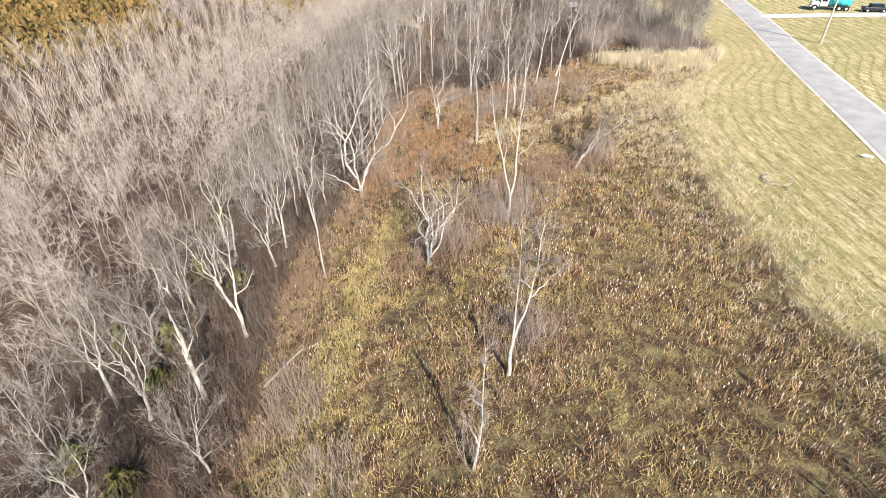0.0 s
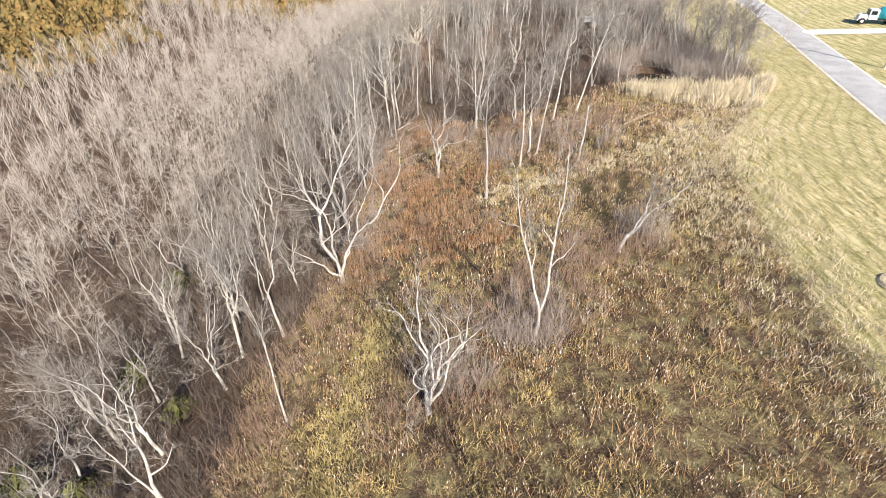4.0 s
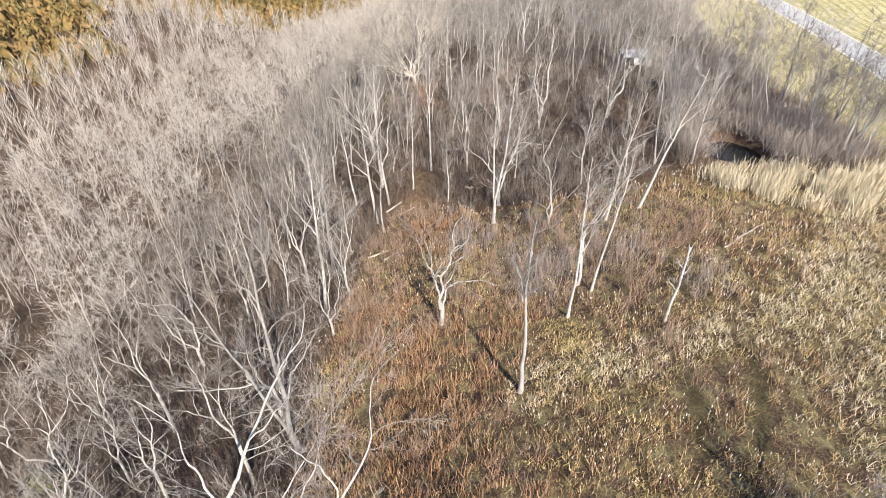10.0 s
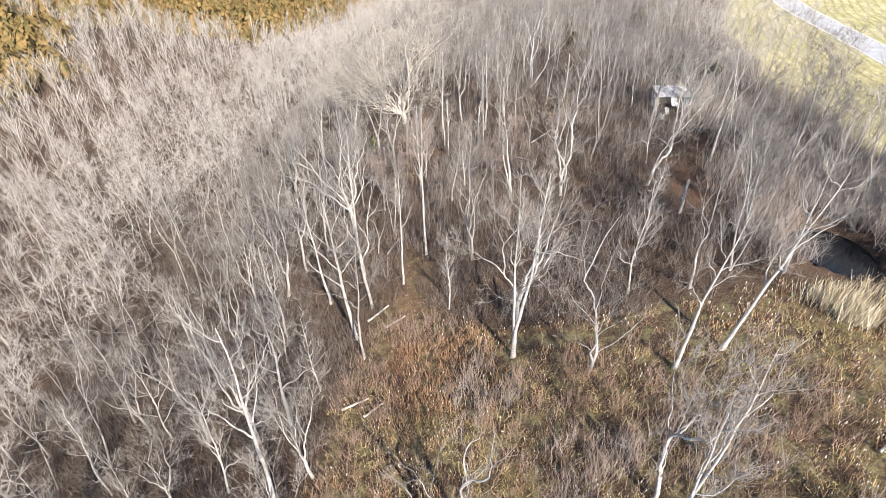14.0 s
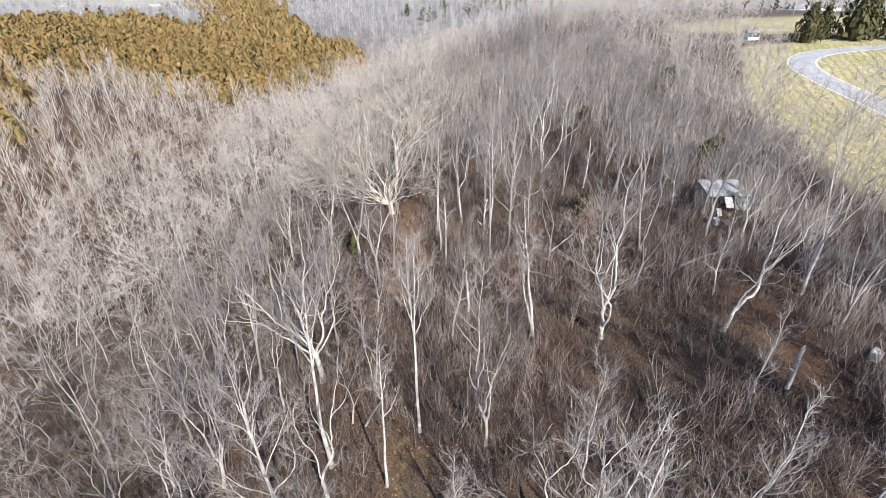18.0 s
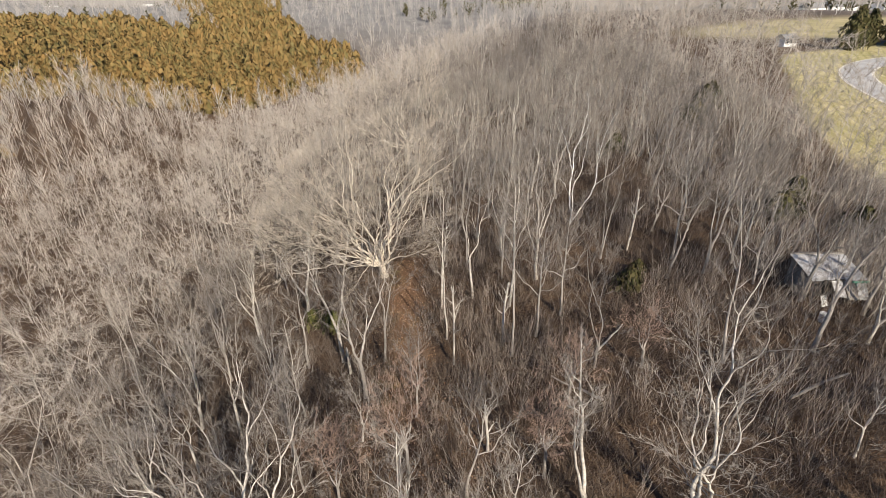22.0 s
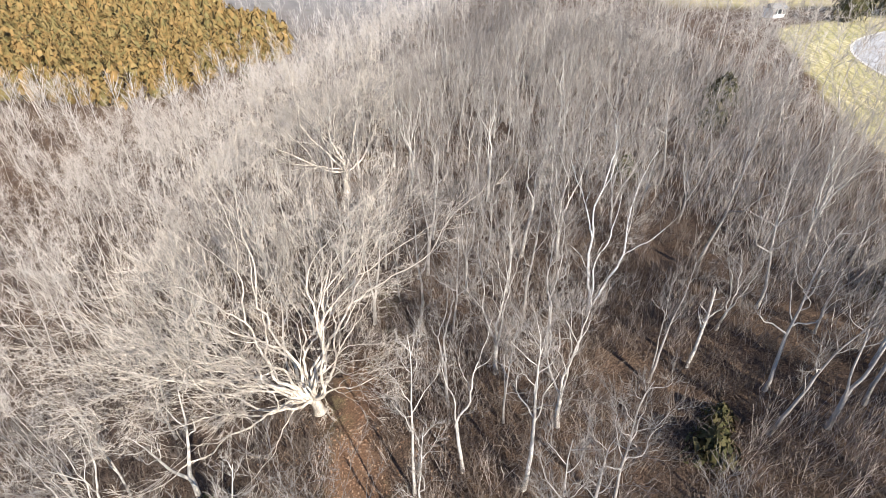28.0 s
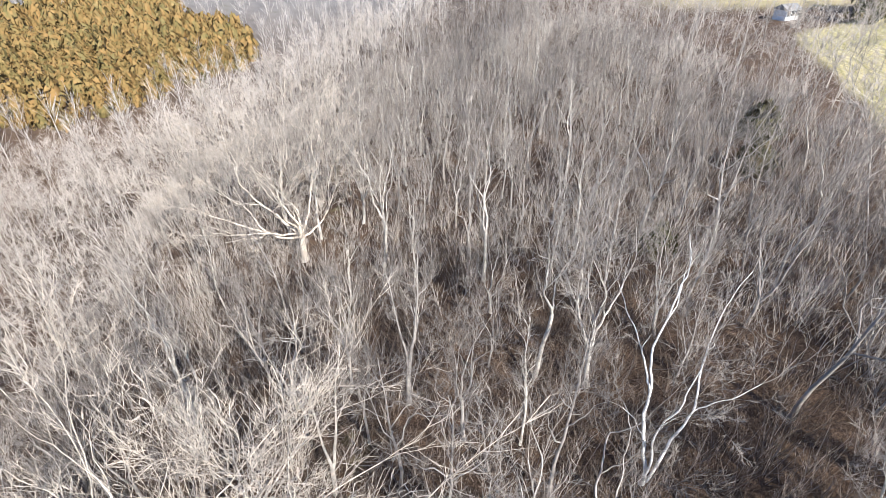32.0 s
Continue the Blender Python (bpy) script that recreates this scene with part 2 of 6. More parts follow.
def trail(x, y):
    """The leafy path that leads on from the clearing to the great oak."""
    mid = np.interp(y, [60, 82, 95, 115, 135], [-3.5, -4, -3.2, -2.8, -2.6])
    wear = np.interp(y, [74, 84, 94, 104, 113, 120, 131, 137], [0, 0.7, 0.25, 0.1, 0.3, 0.85, 1, 0])
    bare = (1 - smooth(0.6, 1.5, np.abs(x - 22.6 - 0.05 * (y - 98)) + 0.5 * waves(x, y, 0.8))) * smooth(90, 92, y) * (1 - smooth(103, 106, y)) * 0.7
    return (1 - smooth(0.35, 1.9, np.abs(x - mid) + 0.8 * waves(x, y, 0.8) + 0.4 * waves(x, y, 2.1))) * wear + bare


MEADOWS = [(150, 330, 45, 14, 0.2), (300, 700, 90, 25, -0.3), (420, 830, 120, 22, -0.2), (-520, 930, 120, 20, 0.1), (-330, 900, 70, 16, 0.2), (640, 900, 130, 30, 0.1), (125, 592, 60, 22, 0.25), (200, 640, 80, 20, 0.1), (230, 420, 60, 16, 0.3), (132, 238, 62, 24, 0.1)]


def meadow(x, y):
    """Pale fields on the far ridges: centre, half length, half width, turn."""
    k = np.zeros(np.shape(x))
    for cx, cy, a, b, t in MEADOWS:
        u, v = (x - cx) * math.cos(t) + (y - cy) * math.sin(t), -(x - cx) * math.sin(t) + (y - cy) * math.cos(t)
        k = np.maximum(k, 1 - smooth(0.8, 1.1, np.hypot(u / a, v / b)))
    return k


def ruts(x, y):
    """Two muddy wheel ruts at the end of the clearing."""
    k = np.exp(-((x - 12.9 - 0.36 * (y - 56) + 0.3 * waves(x, y, 0.9)) / 0.55) ** 2) + np.exp(-((x - 16.4 - 0.38 * (y - 56) + 0.3 * waves(x, y, 0.9)) / 0.55) ** 2)
    return np.clip(k, 0, 1) * smooth(52.5, 54.5, y) * (1 - smooth(60, 61.5, y))


def row_line(x, y):
    """Counts the mower's rows along the verge."""
    return (x - along(y, MOWN_EDGE) * 0.8 - 0.2 * x + 0.35 * waves(x, y, 0.25)) / 1.35


_grain = np.random.default_rng(77).uniform(-1, 1, (64, 64))


def grain(x, y, s):
    """Uneven patches of about 1 / s metres."""
    u, v = np.asarray(x, float) * s + 100.0, np.asarray(y, float) * s + 100.0
    i, j = np.floor(u).astype(int), np.floor(v).astype(int)
    a, c = smooth(0, 1, u - i), smooth(0, 1, v - j)
    g = lambda p, q: _grain[p % 64, q % 64]
    return (g(i, j) * (1 - a) + g(i + 1, j) * a) * (1 - c) + (g(i, j + 1) * (1 - a) + g(i + 1, j + 1) * a) * c


# ---------------------------------------------------------------- mesh helpers
def mesh_of(name, verts, quads, mats, index=None):
    """A mesh from arrays of corners and four-cornered faces."""
    verts, quads = np.asarray(verts, np.float32), np.asarray(quads, np.int32)
    me = bpy.data.meshes.new(name)
    n = quads.shape[1]
    me.vertices.add(len(verts))
    me.vertices.foreach_set("co", verts.ravel())
    me.loops.add(quads.size)
    me.loops.foreach_set("vertex_index", quads.ravel())
    me.polygons.add(len(quads))
    me.polygons.foreach_set("loop_start", np.arange(len(quads), dtype=np.int32) * n)
    for m in mats:
        me.materials.append(m)
    if index is not None:
        me.polygons.foreach_set("material_index", np.asarray(index, np.int32))
    me.update(calc_edges=True)
    return me


def shade(me):
    me.polygons.foreach_set("use_smooth", np.ones(len(me.polygons), bool))
    return me


def part(name, bm, mat, parent, label=""):
    me = bpy.data.meshes.new(name)
    bm.to_mesh(me)
    bm.free()
    me.materials.append(mat)
    ob = new(name, me)
    ob.parent = parent
    if label:
        tagged(ob, label)
    return ob


def box(bm, x0, y0, z0, x1, y1, z1, bevel=0.0):
    r = bmesh.ops.create_cube(bm, size=1.0)
    vs = r["verts"]
    bmesh.ops.scale(bm, vec=(x1 - x0, y1 - y0, z1 - z0), verts=vs)
    bmesh.ops.translate(bm, vec=((x0 + x1) / 2, (y0 + y1) / 2, (z0 + z1) / 2), verts=vs)
    if bevel:
        es = list({e for v in vs for e in v.link_edges})
        bmesh.ops.bevel(bm, geom=es, offset=bevel, segments=2, affect="EDGES", profile=0.5)
    return bm


def cylinder(bm, r0, r1, depth, m, seg=14):
    bmesh.ops.create_cone(bm, cap_ends=True, segments=seg, radius1=r0, radius2=r1, depth=depth, matrix=m)
    return bm


# ---------------------------------------------------------------- growing trees
def tube(pts, rad, sides):
    pts, rad = np.asarray(pts, float), np.asarray(rad, float)
    n = len(pts)
    d = np.gradient(pts, axis=0)
    d /= np.linalg.norm(d, axis=1, keepdims=True) + 1e-9
    ref = np.array([0.31, 0.95, 0.08]) if abs(d[0, 1]) < 0.8 else np.array([0.95, 0.2, 0.1])
    u = np.cross(d, ref)
    u /= np.linalg.norm(u, axis=1, keepdims=True) + 1e-9
    v = np.cross(d, u)
    a = np.arange(sides) * 2 * np.pi / sides
    ring = u[:, None, :] * np.cos(a)[None, :, None] + v[:, None, :] * np.sin(a)[None, :, None]
    V = (pts[:, None, :] + ring * rad[:, None, None]).reshape(-1, 3)
    i = np.arange(n - 1)[:, None] * sides
    j = np.arange(sides)[None, :]
    k = (j + 1) % sides
    Q = np.stack([i + j, i + k, i + sides + k, i + sides + j], -1).reshape(-1, 4)
    return V, Q


def sliver(p, q, w, rng):
    """The thinnest twigs, narrower than a finger: one tapering strip each."""
    side = unit(np.cross(q - p, rng.normal(0, 1, 3))) * w
    return np.array([p - side, p + side, q + side * 0.3, q - side * 0.3]), np.array([[0, 1, 2, 3]])


def crooked(p, q, w, rng):
    """A thin twig with one kink in it."""
    side = unit(np.cross(q - p, rng.normal(0, 1, 3))) * w
    m = p + (q - p) * rng.uniform(0.35, 0.65) + rng.normal(0, 0.13, 3) * np.linalg.norm(q - p)
    return np.array([p - side, p + side, m + side * 0.75, m - side * 0.75, q + side * 0.25, q - side * 0.25]), np.array([[0, 1, 2, 3], [3, 2, 4, 5]])


def join(pieces):
    vs, qs, o = [], [], 0
    for V, Q in pieces:
        vs.append(V)
        qs.append(Q + o)
        o += len(V)
    return (np.concatenate(vs), np.concatenate(qs)) if vs else (np.zeros((0, 3)), np.zeros((0, 4), int))


def unit(v):
    return v / (np.linalg.norm(v) + 1e-9)


def wander(rng, start, way, length, segs, crook, lift):
    pts, d, p, aim = [start], unit(way), start, unit(way)
    step = length / segs
    for i in range(segs):
        aim = unit(aim + np.array([0, 0, lift]))
        d = unit(d + rng.normal(0, crook * 1.35, 3) + 0.42 * (aim - d))
        p = p + d * step
        pts.append(p)
    return np.array(pts)


def grow(seed, height=11.0, radius=0.16, stems=1, spread=0.25, lean=(0.0, 0.0), clear=0.4, limbs=9, twigs=6, sprays=5,
         angle=0.8, crook=0.10, lift=0.06, reach=0.42, fine=0.012, bias=(0.0, 0.0), light=False, snap=0.0, ways=None, bole=0.0):
    """A bare tree: (stout wood, fine wood), each corners and faces. clear: height of the lowest limb as a share;
    reach: length of the limbs as a share of the height; bias: the side to which the crown leans; snap: a broken top."""
    rng = np.random.default_rng(seed)
    wood, fines = [], []
    bias = np.array([bias[0], bias[1], 0.0])
    foot = np.zeros(3)
    if bole:
        low = wander(rng, foot, np.array([lean[0], lean[1], 1.0]), bole, 4, crook * 0.5, 0.02)
        wide = radius * (1.0 + 0.11 * stems)
        wood.append(tube(low, wide * np.array([1.45, 1.1, 1.0, 0.97, 0.95]), 9))
        foot = low[-1] - np.array([0, 0, 0.25])
        height = height - bole
    for s in range(stems):
        turn = rng.uniform(0, 6.28) if stems > 2 else s * 3.14 + rng.uniform(-0.3, 0.3) + 0.2
        tilt = spread if stems > 1 else 0.0
        tilt *= rng.uniform(0.6, 1.3)
        way = np.array([math.cos(turn) * tilt + lean[0], math.sin(turn) * tilt + lean[1], 1.0])
        h = height * (rng.uniform(0.72, 1.0) if s else 1.0)
        if ways:
            way, h = np.array([ways[s][0], ways[s][1], 1.0]), height * ways[s][2]
        r = radius * (rng.uniform(0.6, 0.9) if s else 1.0)
        segs = 5 if light else 11
        trunk = wander(rng, foot, way, h, segs, crook * 0.6, lift * 0.6)
        f = np.linspace(0, 1, segs + 1)
        rad = r * (1 - 0.88 * f ** 0.9)
        rad[0] *= 1.1 if bole else 1.35
        if snap:
            rad = r * (1 - 0.45 * f)
        wood.append(tube(trunk, rad, 4 if light else 7))
        if snap:
            for _ in range(3):
                tip = wander(rng, trunk[-1] + rng.normal(0, r * 0.35, 3), np.array([*rng.normal(0, 0.12, 2), 1.0]), snap * rng.uniform(0.4, 1), 3, 0.05, 0)
                wood.append(tube(tip, np.array([0.5, 0.4, 0.25, 0.03]) * r, 4))
        az = rng.uniform(0, 6.28)
        for i in range(limbs):
            q = clear + (0.97 - clear) * (i + rng.uniform(0, 1)) / limbs
            az += 2.4 + rng.normal(0, 0.5)
            at = q * segs
            a, w = int(min(at, segs - 1)), at - int(min(at, segs - 1))
            p = trunk[a] * (1 - w) + trunk[a + 1] * w
            axis = unit(trunk[a + 1] - trunk[a])
            out = np.array([math.cos(az), math.sin(az), 0.0]) + bias
            way = unit(axis * math.cos(angle) + unit(out) * math.sin(angle) * rng.uniform(0.8, 1.2))
            ln = height * reach * (1.15 - 0.75 * (q - clear) / (1 - clear)) * rng.uniform(0.6, 1.15)
            lr = max(0.02, np.interp(q, f, rad) * rng.uniform(0.45, 0.75))
            n = 3 if light else 8
            limb = wander(rng, p, way, ln, n, crook * (1.6 if light else 2.5), lift)
            lrad = lr * (1 - 0.85 * np.linspace(0, 1, n + 1))
            wood.append(tube(limb, lrad, 3 if light else 5))
            for j in range(twigs):
                v = 0.22 + 0.78 * (j + rng.uniform(0, 1)) / twigs
                b = int(min(v * n, n - 1))
                bp = limb[b] + (limb[b + 1] - limb[b]) * (v * n - b)
                bw = unit(unit(limb[b + 1] - limb[b]) * 0.9 + rng.normal(0, 0.36, 3) + np.array([0, 0, 0.32]))
                bl = ln * rng.uniform(0.22, 0.48) * (1.2 - 0.5 * v)
                br = max(fine * 1.3, lr * 0.38 * (1.1 - v))
                m = 1 if light else 3
                branch = wander(rng, bp, bw, bl, m, crook * 1.8 if light else 0.12 + crook * 1.6, lift)
                fines.append(sliver(branch[0], branch[-1], br, rng) if light else tube(branch, br * np.linspace(1, 0.35, m + 1), 3))
                for k in range(sprays):
                    e = rng.uniform(0.2, 1.0) * m
                    c = int(min(e, m - 1))
                    sp = branch[c] + (branch[c + 1] - branch[c]) * (e - c)
                    sw = unit(unit(branch[c + 1] - branch[c]) + rng.normal(0, 0.30, 3) + np.array([0, 0, 0.22]))
                    fines.append((sliver if light else crooked)(sp, sp + sw * bl * rng.uniform(0.5, 1.25), fine, rng))
    return join(wood), join(fines)


def forked(seed, ways, radius=0.2, bole=1.0, lean=(0.0, 0.0), first=4.0, ratio=0.8, levels=5, crook=0.12, lift=0.03, split=0.42, sprays=5, fine=0.009, shoots=1):
    """A tree that forks again and again: ways holds each main limb's direction and its share of length and girth."""
    rng = np.random.default_rng(seed)
    wood, fines = [], []
    low = wander(rng, np.zeros(3), np.array([lean[0], lean[1], 1.0]), bole, 5, crook * 0.4, 0.0)
    wood.append(tube(low, radius * np.array([1.5, 1.12, 1.0, 0.95, 0.97, 0.9]), 10))

    def branch(p, d, length, r, level):
        n = 9 if level < 2 else 5 if level < 4 else 3
        pts = wander(rng, p, d, length * rng.uniform(0.8, 1.15), n, crook * (1.1 - 0.09 * level), lift)
        end = r * (0.66 if level < levels else 0.3)
        (wood if r > 0.024 else fines).append(tube(pts, np.linspace(r, end, n + 1), 7 if r > 0.09 else 5 if r > 0.04 else 3))
        tip = unit(pts[-1] - pts[-2])
        if level >= levels - 1:
            for k in range(sprays):
                e = rng.uniform(0.15, 1.0) * n
                c = int(min(e, n - 1))
                q = pts[c] + (pts[c + 1] - pts[c]) * (e - c)
                fines.append(crooked(q, q + unit(tip + rng.normal(0, 0.36, 3) + np.array([0, 0, 0.12])) * length * rng.uniform(0.4, 0.95), fine, rng))
        if level >= levels:
            return
        side = unit(np.cross(tip, rng.normal(0, 1, 3)))
        a = split * rng.uniform(0.35, 0.75)
        branch(pts[-1], unit(tip * math.cos(a) + side * math.sin(a)), length * ratio, end * 1.0, level + 1)
        a = split * rng.uniform(0.9, 1.6)
        branch(pts[-1], unit(tip * math.cos(a) - side * math.sin(a)), length * ratio * rng.uniform(0.7, 1.0), max(fine * 1.2, end * rng.uniform(0.55, 0.85)), level + 1)
        for k in range(shoots):
            if rng.uniform() < 0.75:
                c = rng.integers(1, n)
                out = unit(np.cross(tip, rng.normal(0, 1, 3)))
                branch(pts[c], unit(tip * 0.6 + out * rng.uniform(0.5, 1.0)), length * ratio * rng.uniform(0.4, 0.75), max(fine * 1.2, r * rng.uniform(0.22, 0.4)), min(levels, level + 2))
    for dx, dy, dz, share, girth in ways:
        branch(low[-1] - np.array([0, 0, 0.3 * min(1.0, bole)]) + rng.normal(0, radius * 0.3, 3) * np.array([1, 1, 0.6]), unit(np.array([dx, dy, dz])), first * share, radius * girth, 0)
    return join(wood), join(fines)


def tree(name, seed, bark, twig, label, category="bare tree", shape=None, **how):
    """A tree as an Empty with a trunk and a crown."""
    (wv, wq), (fv, fq) = shape or grow(seed, **how)
    base = tagged(new(name), label, category)
    trunk = new("trunk", shade(mesh_of("trunk", wv, wq, [bark])))
    trunk.parent = base
    if len(fv):
        crown = new("crown", mesh_of("crown", fv, fq, [twig]))
        crown.parent = base
    return base


def put(ob, x, y, turn=0.0, size=1.0, sink=0.15):
    ob.matrix_basis = Matrix.Translation((x, y, gz(x, y) - sink)) @ Matrix.Rotation(turn, 4, "Z") @ Matrix.Diagonal((size, size, size, 1))
    return ob


def scatter_mesh(variants, places, sizes, turns, stretch=None, tilt=None):
    """Many copies of a few shapes as one pair of arrays."""
    rng = np.random.default_rng(5)
    which = rng.integers(0, len(variants), len(places))
    vs, qs, o = [], [], 0
    for k, (V, Q) in enumerate(variants):
        ids = np.nonzero(which == k)[0]
        if not len(ids):
            continue
        c, s = np.cos(turns[ids]), np.sin(turns[ids])
        S = sizes[ids]
        Z = S if stretch is None else S * stretch[ids]
        X = (V[None, :, 0] * c[:, None] - V[None, :, 1] * s[:, None]) * S[:, None] + places[ids, 0:1]
        Y = (V[None, :, 0] * s[:, None] + V[None, :, 1] * c[:, None]) * S[:, None] + places[ids, 1:2]
        H = V[None, :, 2] * Z[:, None] + places[ids, 2:3]
        if tilt is not None:
            X = X + V[None, :, 2] * tilt[ids, 0:1]
            Y = Y + V[None, :, 2] * tilt[ids, 1:2]
        vs.append(np.stack([X, Y, H], -1).reshape(-1, 3))
        qs.append((Q[None] + (np.arange(len(ids)) * len(V))[:, None, None] + o).reshape(-1, 4))
        o += len(ids) * len(V)
    return np.concatenate(vs), np.concatenate(qs)


def spread_points(seed, x0, x1, y0, y1, count, keep):
    rng = np.random.default_rng(seed)
    x, y = rng.uniform(x0, x1, count), rng.uniform(y0, y1, count)
    ok = rng.uniform(0, 1, count) < keep(x, y)
    return x[ok], y[ok]


def spaced(x, y, gap):
    """Thin a scatter so that no two places stand closer than gap."""
    cell, out = {}, []
    for i in range(len(x)):
        a, b = int(x[i] // gap), int(y[i] // gap)
        near = [j for da in (-1, 0, 1) for db in (-1, 0, 1) for j in cell.get((a + da, b + db), ())]
        if all((x[i] - x[j]) ** 2 + (y[i] - y[j]) ** 2 > gap * gap for j in near):
            cell.setdefault((a, b), []).append(i)
            out.append(i)
    return np.array(out, int)


# ---------------------------------------------------------------- ground, road, pond
def axis(dense0, dense1, step, far, growth=1.12):
    a = list(np.arange(dense0, dense1 + 1e-6, step))
    s = step
    while a[-1] < far:
        s *= growth
        a.append(a[-1] + s)
    s, b = step, [dense0]
    while b[-1] > -far:
        s *= growth
        b.append(b[-1] - s)
    return np.array(b[:0:-1] + a)


gx, gy = axis(-40, 70, 0.8, 4600), axis(-15, 190, 0.9, 4600)
GX, GY = np.meshgrid(gx, gy)
GZ = ground(GX, GY)
nx, ny = len(gx), len(gy)
ii = (np.arange(ny - 1)[:, None] * nx + np.arange(nx - 1)[None, :]).ravel()
me = mesh_of("ground", np.stack([GX, GY, GZ], -1).reshape(-1, 3), np.stack([ii, ii + 1, ii + nx + 1, ii + nx], -1), [])
shade(me)
for attr, values in (("mown", mown(GX, GY)), ("weeds", clearing(GX, GY)), ("far", smooth(160, 420, np.hypot(GX, GY - 90))), ("trail", trail(GX, GY)), ("rut", ruts(GX, GY)), ("row", row_line(GX, GY) * 1.35), ("meadow", meadow(GX, GY))):
    at = me.attributes.new(attr, "FLOAT", "POINT")
    at.data.foreach_set("value", values.astype(np.float32).ravel())


def ground_material():
    m, nt, b = material("ground_cover", 0.95)

    def attr(n):
        a = nt.nodes.new("ShaderNodeAttribute")
        a.attribute_name = n
        return a.outputs["Fac"]
    fine, mid, broad = noise_node(nt, 9, 6, 0.7), noise_node(nt, 1.1, 5, 0.65), noise_node(nt, 0.14, 4)
    litter = ramp(nt, fine, [(0.3, (0.028, 0.018, 0.012)), (0.5, (0.10, 0.064, 0.042)), (0.72, (0.27, 0.185, 0.125))])
    litter = mix(nt, ramp(nt, mid, [(0.4, (0, 0, 0)), (0.65, (0.75, 0.75, 0.75))]), litter, ramp(nt, fine, [(0.35, (0.022, 0.015, 0.010)), (0.65, (0.085, 0.058, 0.04))]))
    weeds = ramp(nt, fine, [(0.3, (0.025, 0.015, 0.010)), (0.5, (0.085, 0.055, 0.034)), (0.75, (0.26, 0.185, 0.115))])
    weeds = mix(nt, ramp(nt, mid, [(0.45, (0, 0, 0)), (0.65, (1, 1, 1))]), weeds, ramp(nt, fine, [(0.3, (0.08, 0.07, 0.03)), (0.7, (0.36, 0.30, 0.15))]))
    wob = nt.nodes.new("ShaderNodeMath")
    wob.operation = "MULTIPLY_ADD"
    nt.links.new(mid, wob.inputs[0])
    wob.inputs[1].default_value = 0.4
    nt.links.new(attr("row"), wob.inputs[2])
    wave = nt.nodes.new("ShaderNodeMath")
    wave.operation = "PINGPONG"
    nt.links.new(wob.outputs[0], wave.inputs[0])
    wave.inputs[1].default_value = 0.675
    streaks = noise_node(nt, 1.0, 7, 0.72, (radians(16), 3.4, 0.5, 1.0))
    straw = ramp(nt, streaks, [(0.34, (0.12, 0.105, 0.035)), (0.45, (0.33, 0.285, 0.125)), (0.53, (0.54, 0.46, 0.26)), (0.63, (0.78, 0.68, 0.46))])
    straw = mix(nt, 1.0, straw, ramp(nt, wave.outputs[0], [(0.04, (0.56, 0.58, 0.48)), (0.18, (0.93, 0.93, 0.88)), (0.5, (1.10, 1.08, 1.05))]), "MULTIPLY")
    turf = ramp(nt, fine, [(0.35, (0.11, 0.11, 0.04)), (0.5, (0.34, 0.295, 0.14)), (0.65, (0.58, 0.50, 0.30))])
    grass = mix(nt, 0.3, straw, turf)
    lush = mix(nt, 0.5, ramp(nt, fine, [(0.3, (0.13, 0.14, 0.045)), (0.7, (0.36, 0.34, 0.14))]), ramp(nt, mid, [(0.35, (0.20, 0.20, 0.06)), (0.65, (0.40, 0.36, 0.15))]))
    grass = mix(nt, ramp(nt, broad, [(0.40, (0, 0, 0)), (0.64, (0.55, 0.55, 0.55))]), grass, lush)
    # distant woodland tones, with haze painted in as a lighter, greyer colour
    hazed_farwood = ramp(nt, noise_node(nt, 0.09, 6, 0.7), [(0.3, (0.15, 0.142, 0.135)), (0.55, (0.25, 0.238, 0.225)), (0.8, (0.15, 0.155, 0.12))])
    c = mix(nt, attr("weeds"), litter, weeds)
    c = mix(nt, attr("far"), c, hazed_farwood)
    c = mix(nt, attr("meadow"), c, ramp(nt, broad, [(0.35, (0.30, 0.27, 0.13)), (0.65, (0.46, 0.38, 0.22))]))
    c = mix(nt, attr("mown"), c, grass)
    c = mix(nt, attr("trail"), c, ramp(nt, fine, [(0.3, (0.07, 0.038, 0.022)), (0.55, (0.17, 0.095, 0.055)), (0.8, (0.30, 0.19, 0.12))]))
    c = mix(nt, attr("rut"), c, ramp(nt, fine, [(0.3, (0.03, 0.022, 0.015)), (0.7, (0.09, 0.075, 0.03))]))
    nt.links.new(c, b.inputs["Base Color"])
    bump(nt, b, fine, 0.8, 0.06)
    return m


me.materials.append(ground_material())
tagged(new("ground", me), "leaf-littered and grassy ground with rolling hills beyond", "ground", kind="structure")


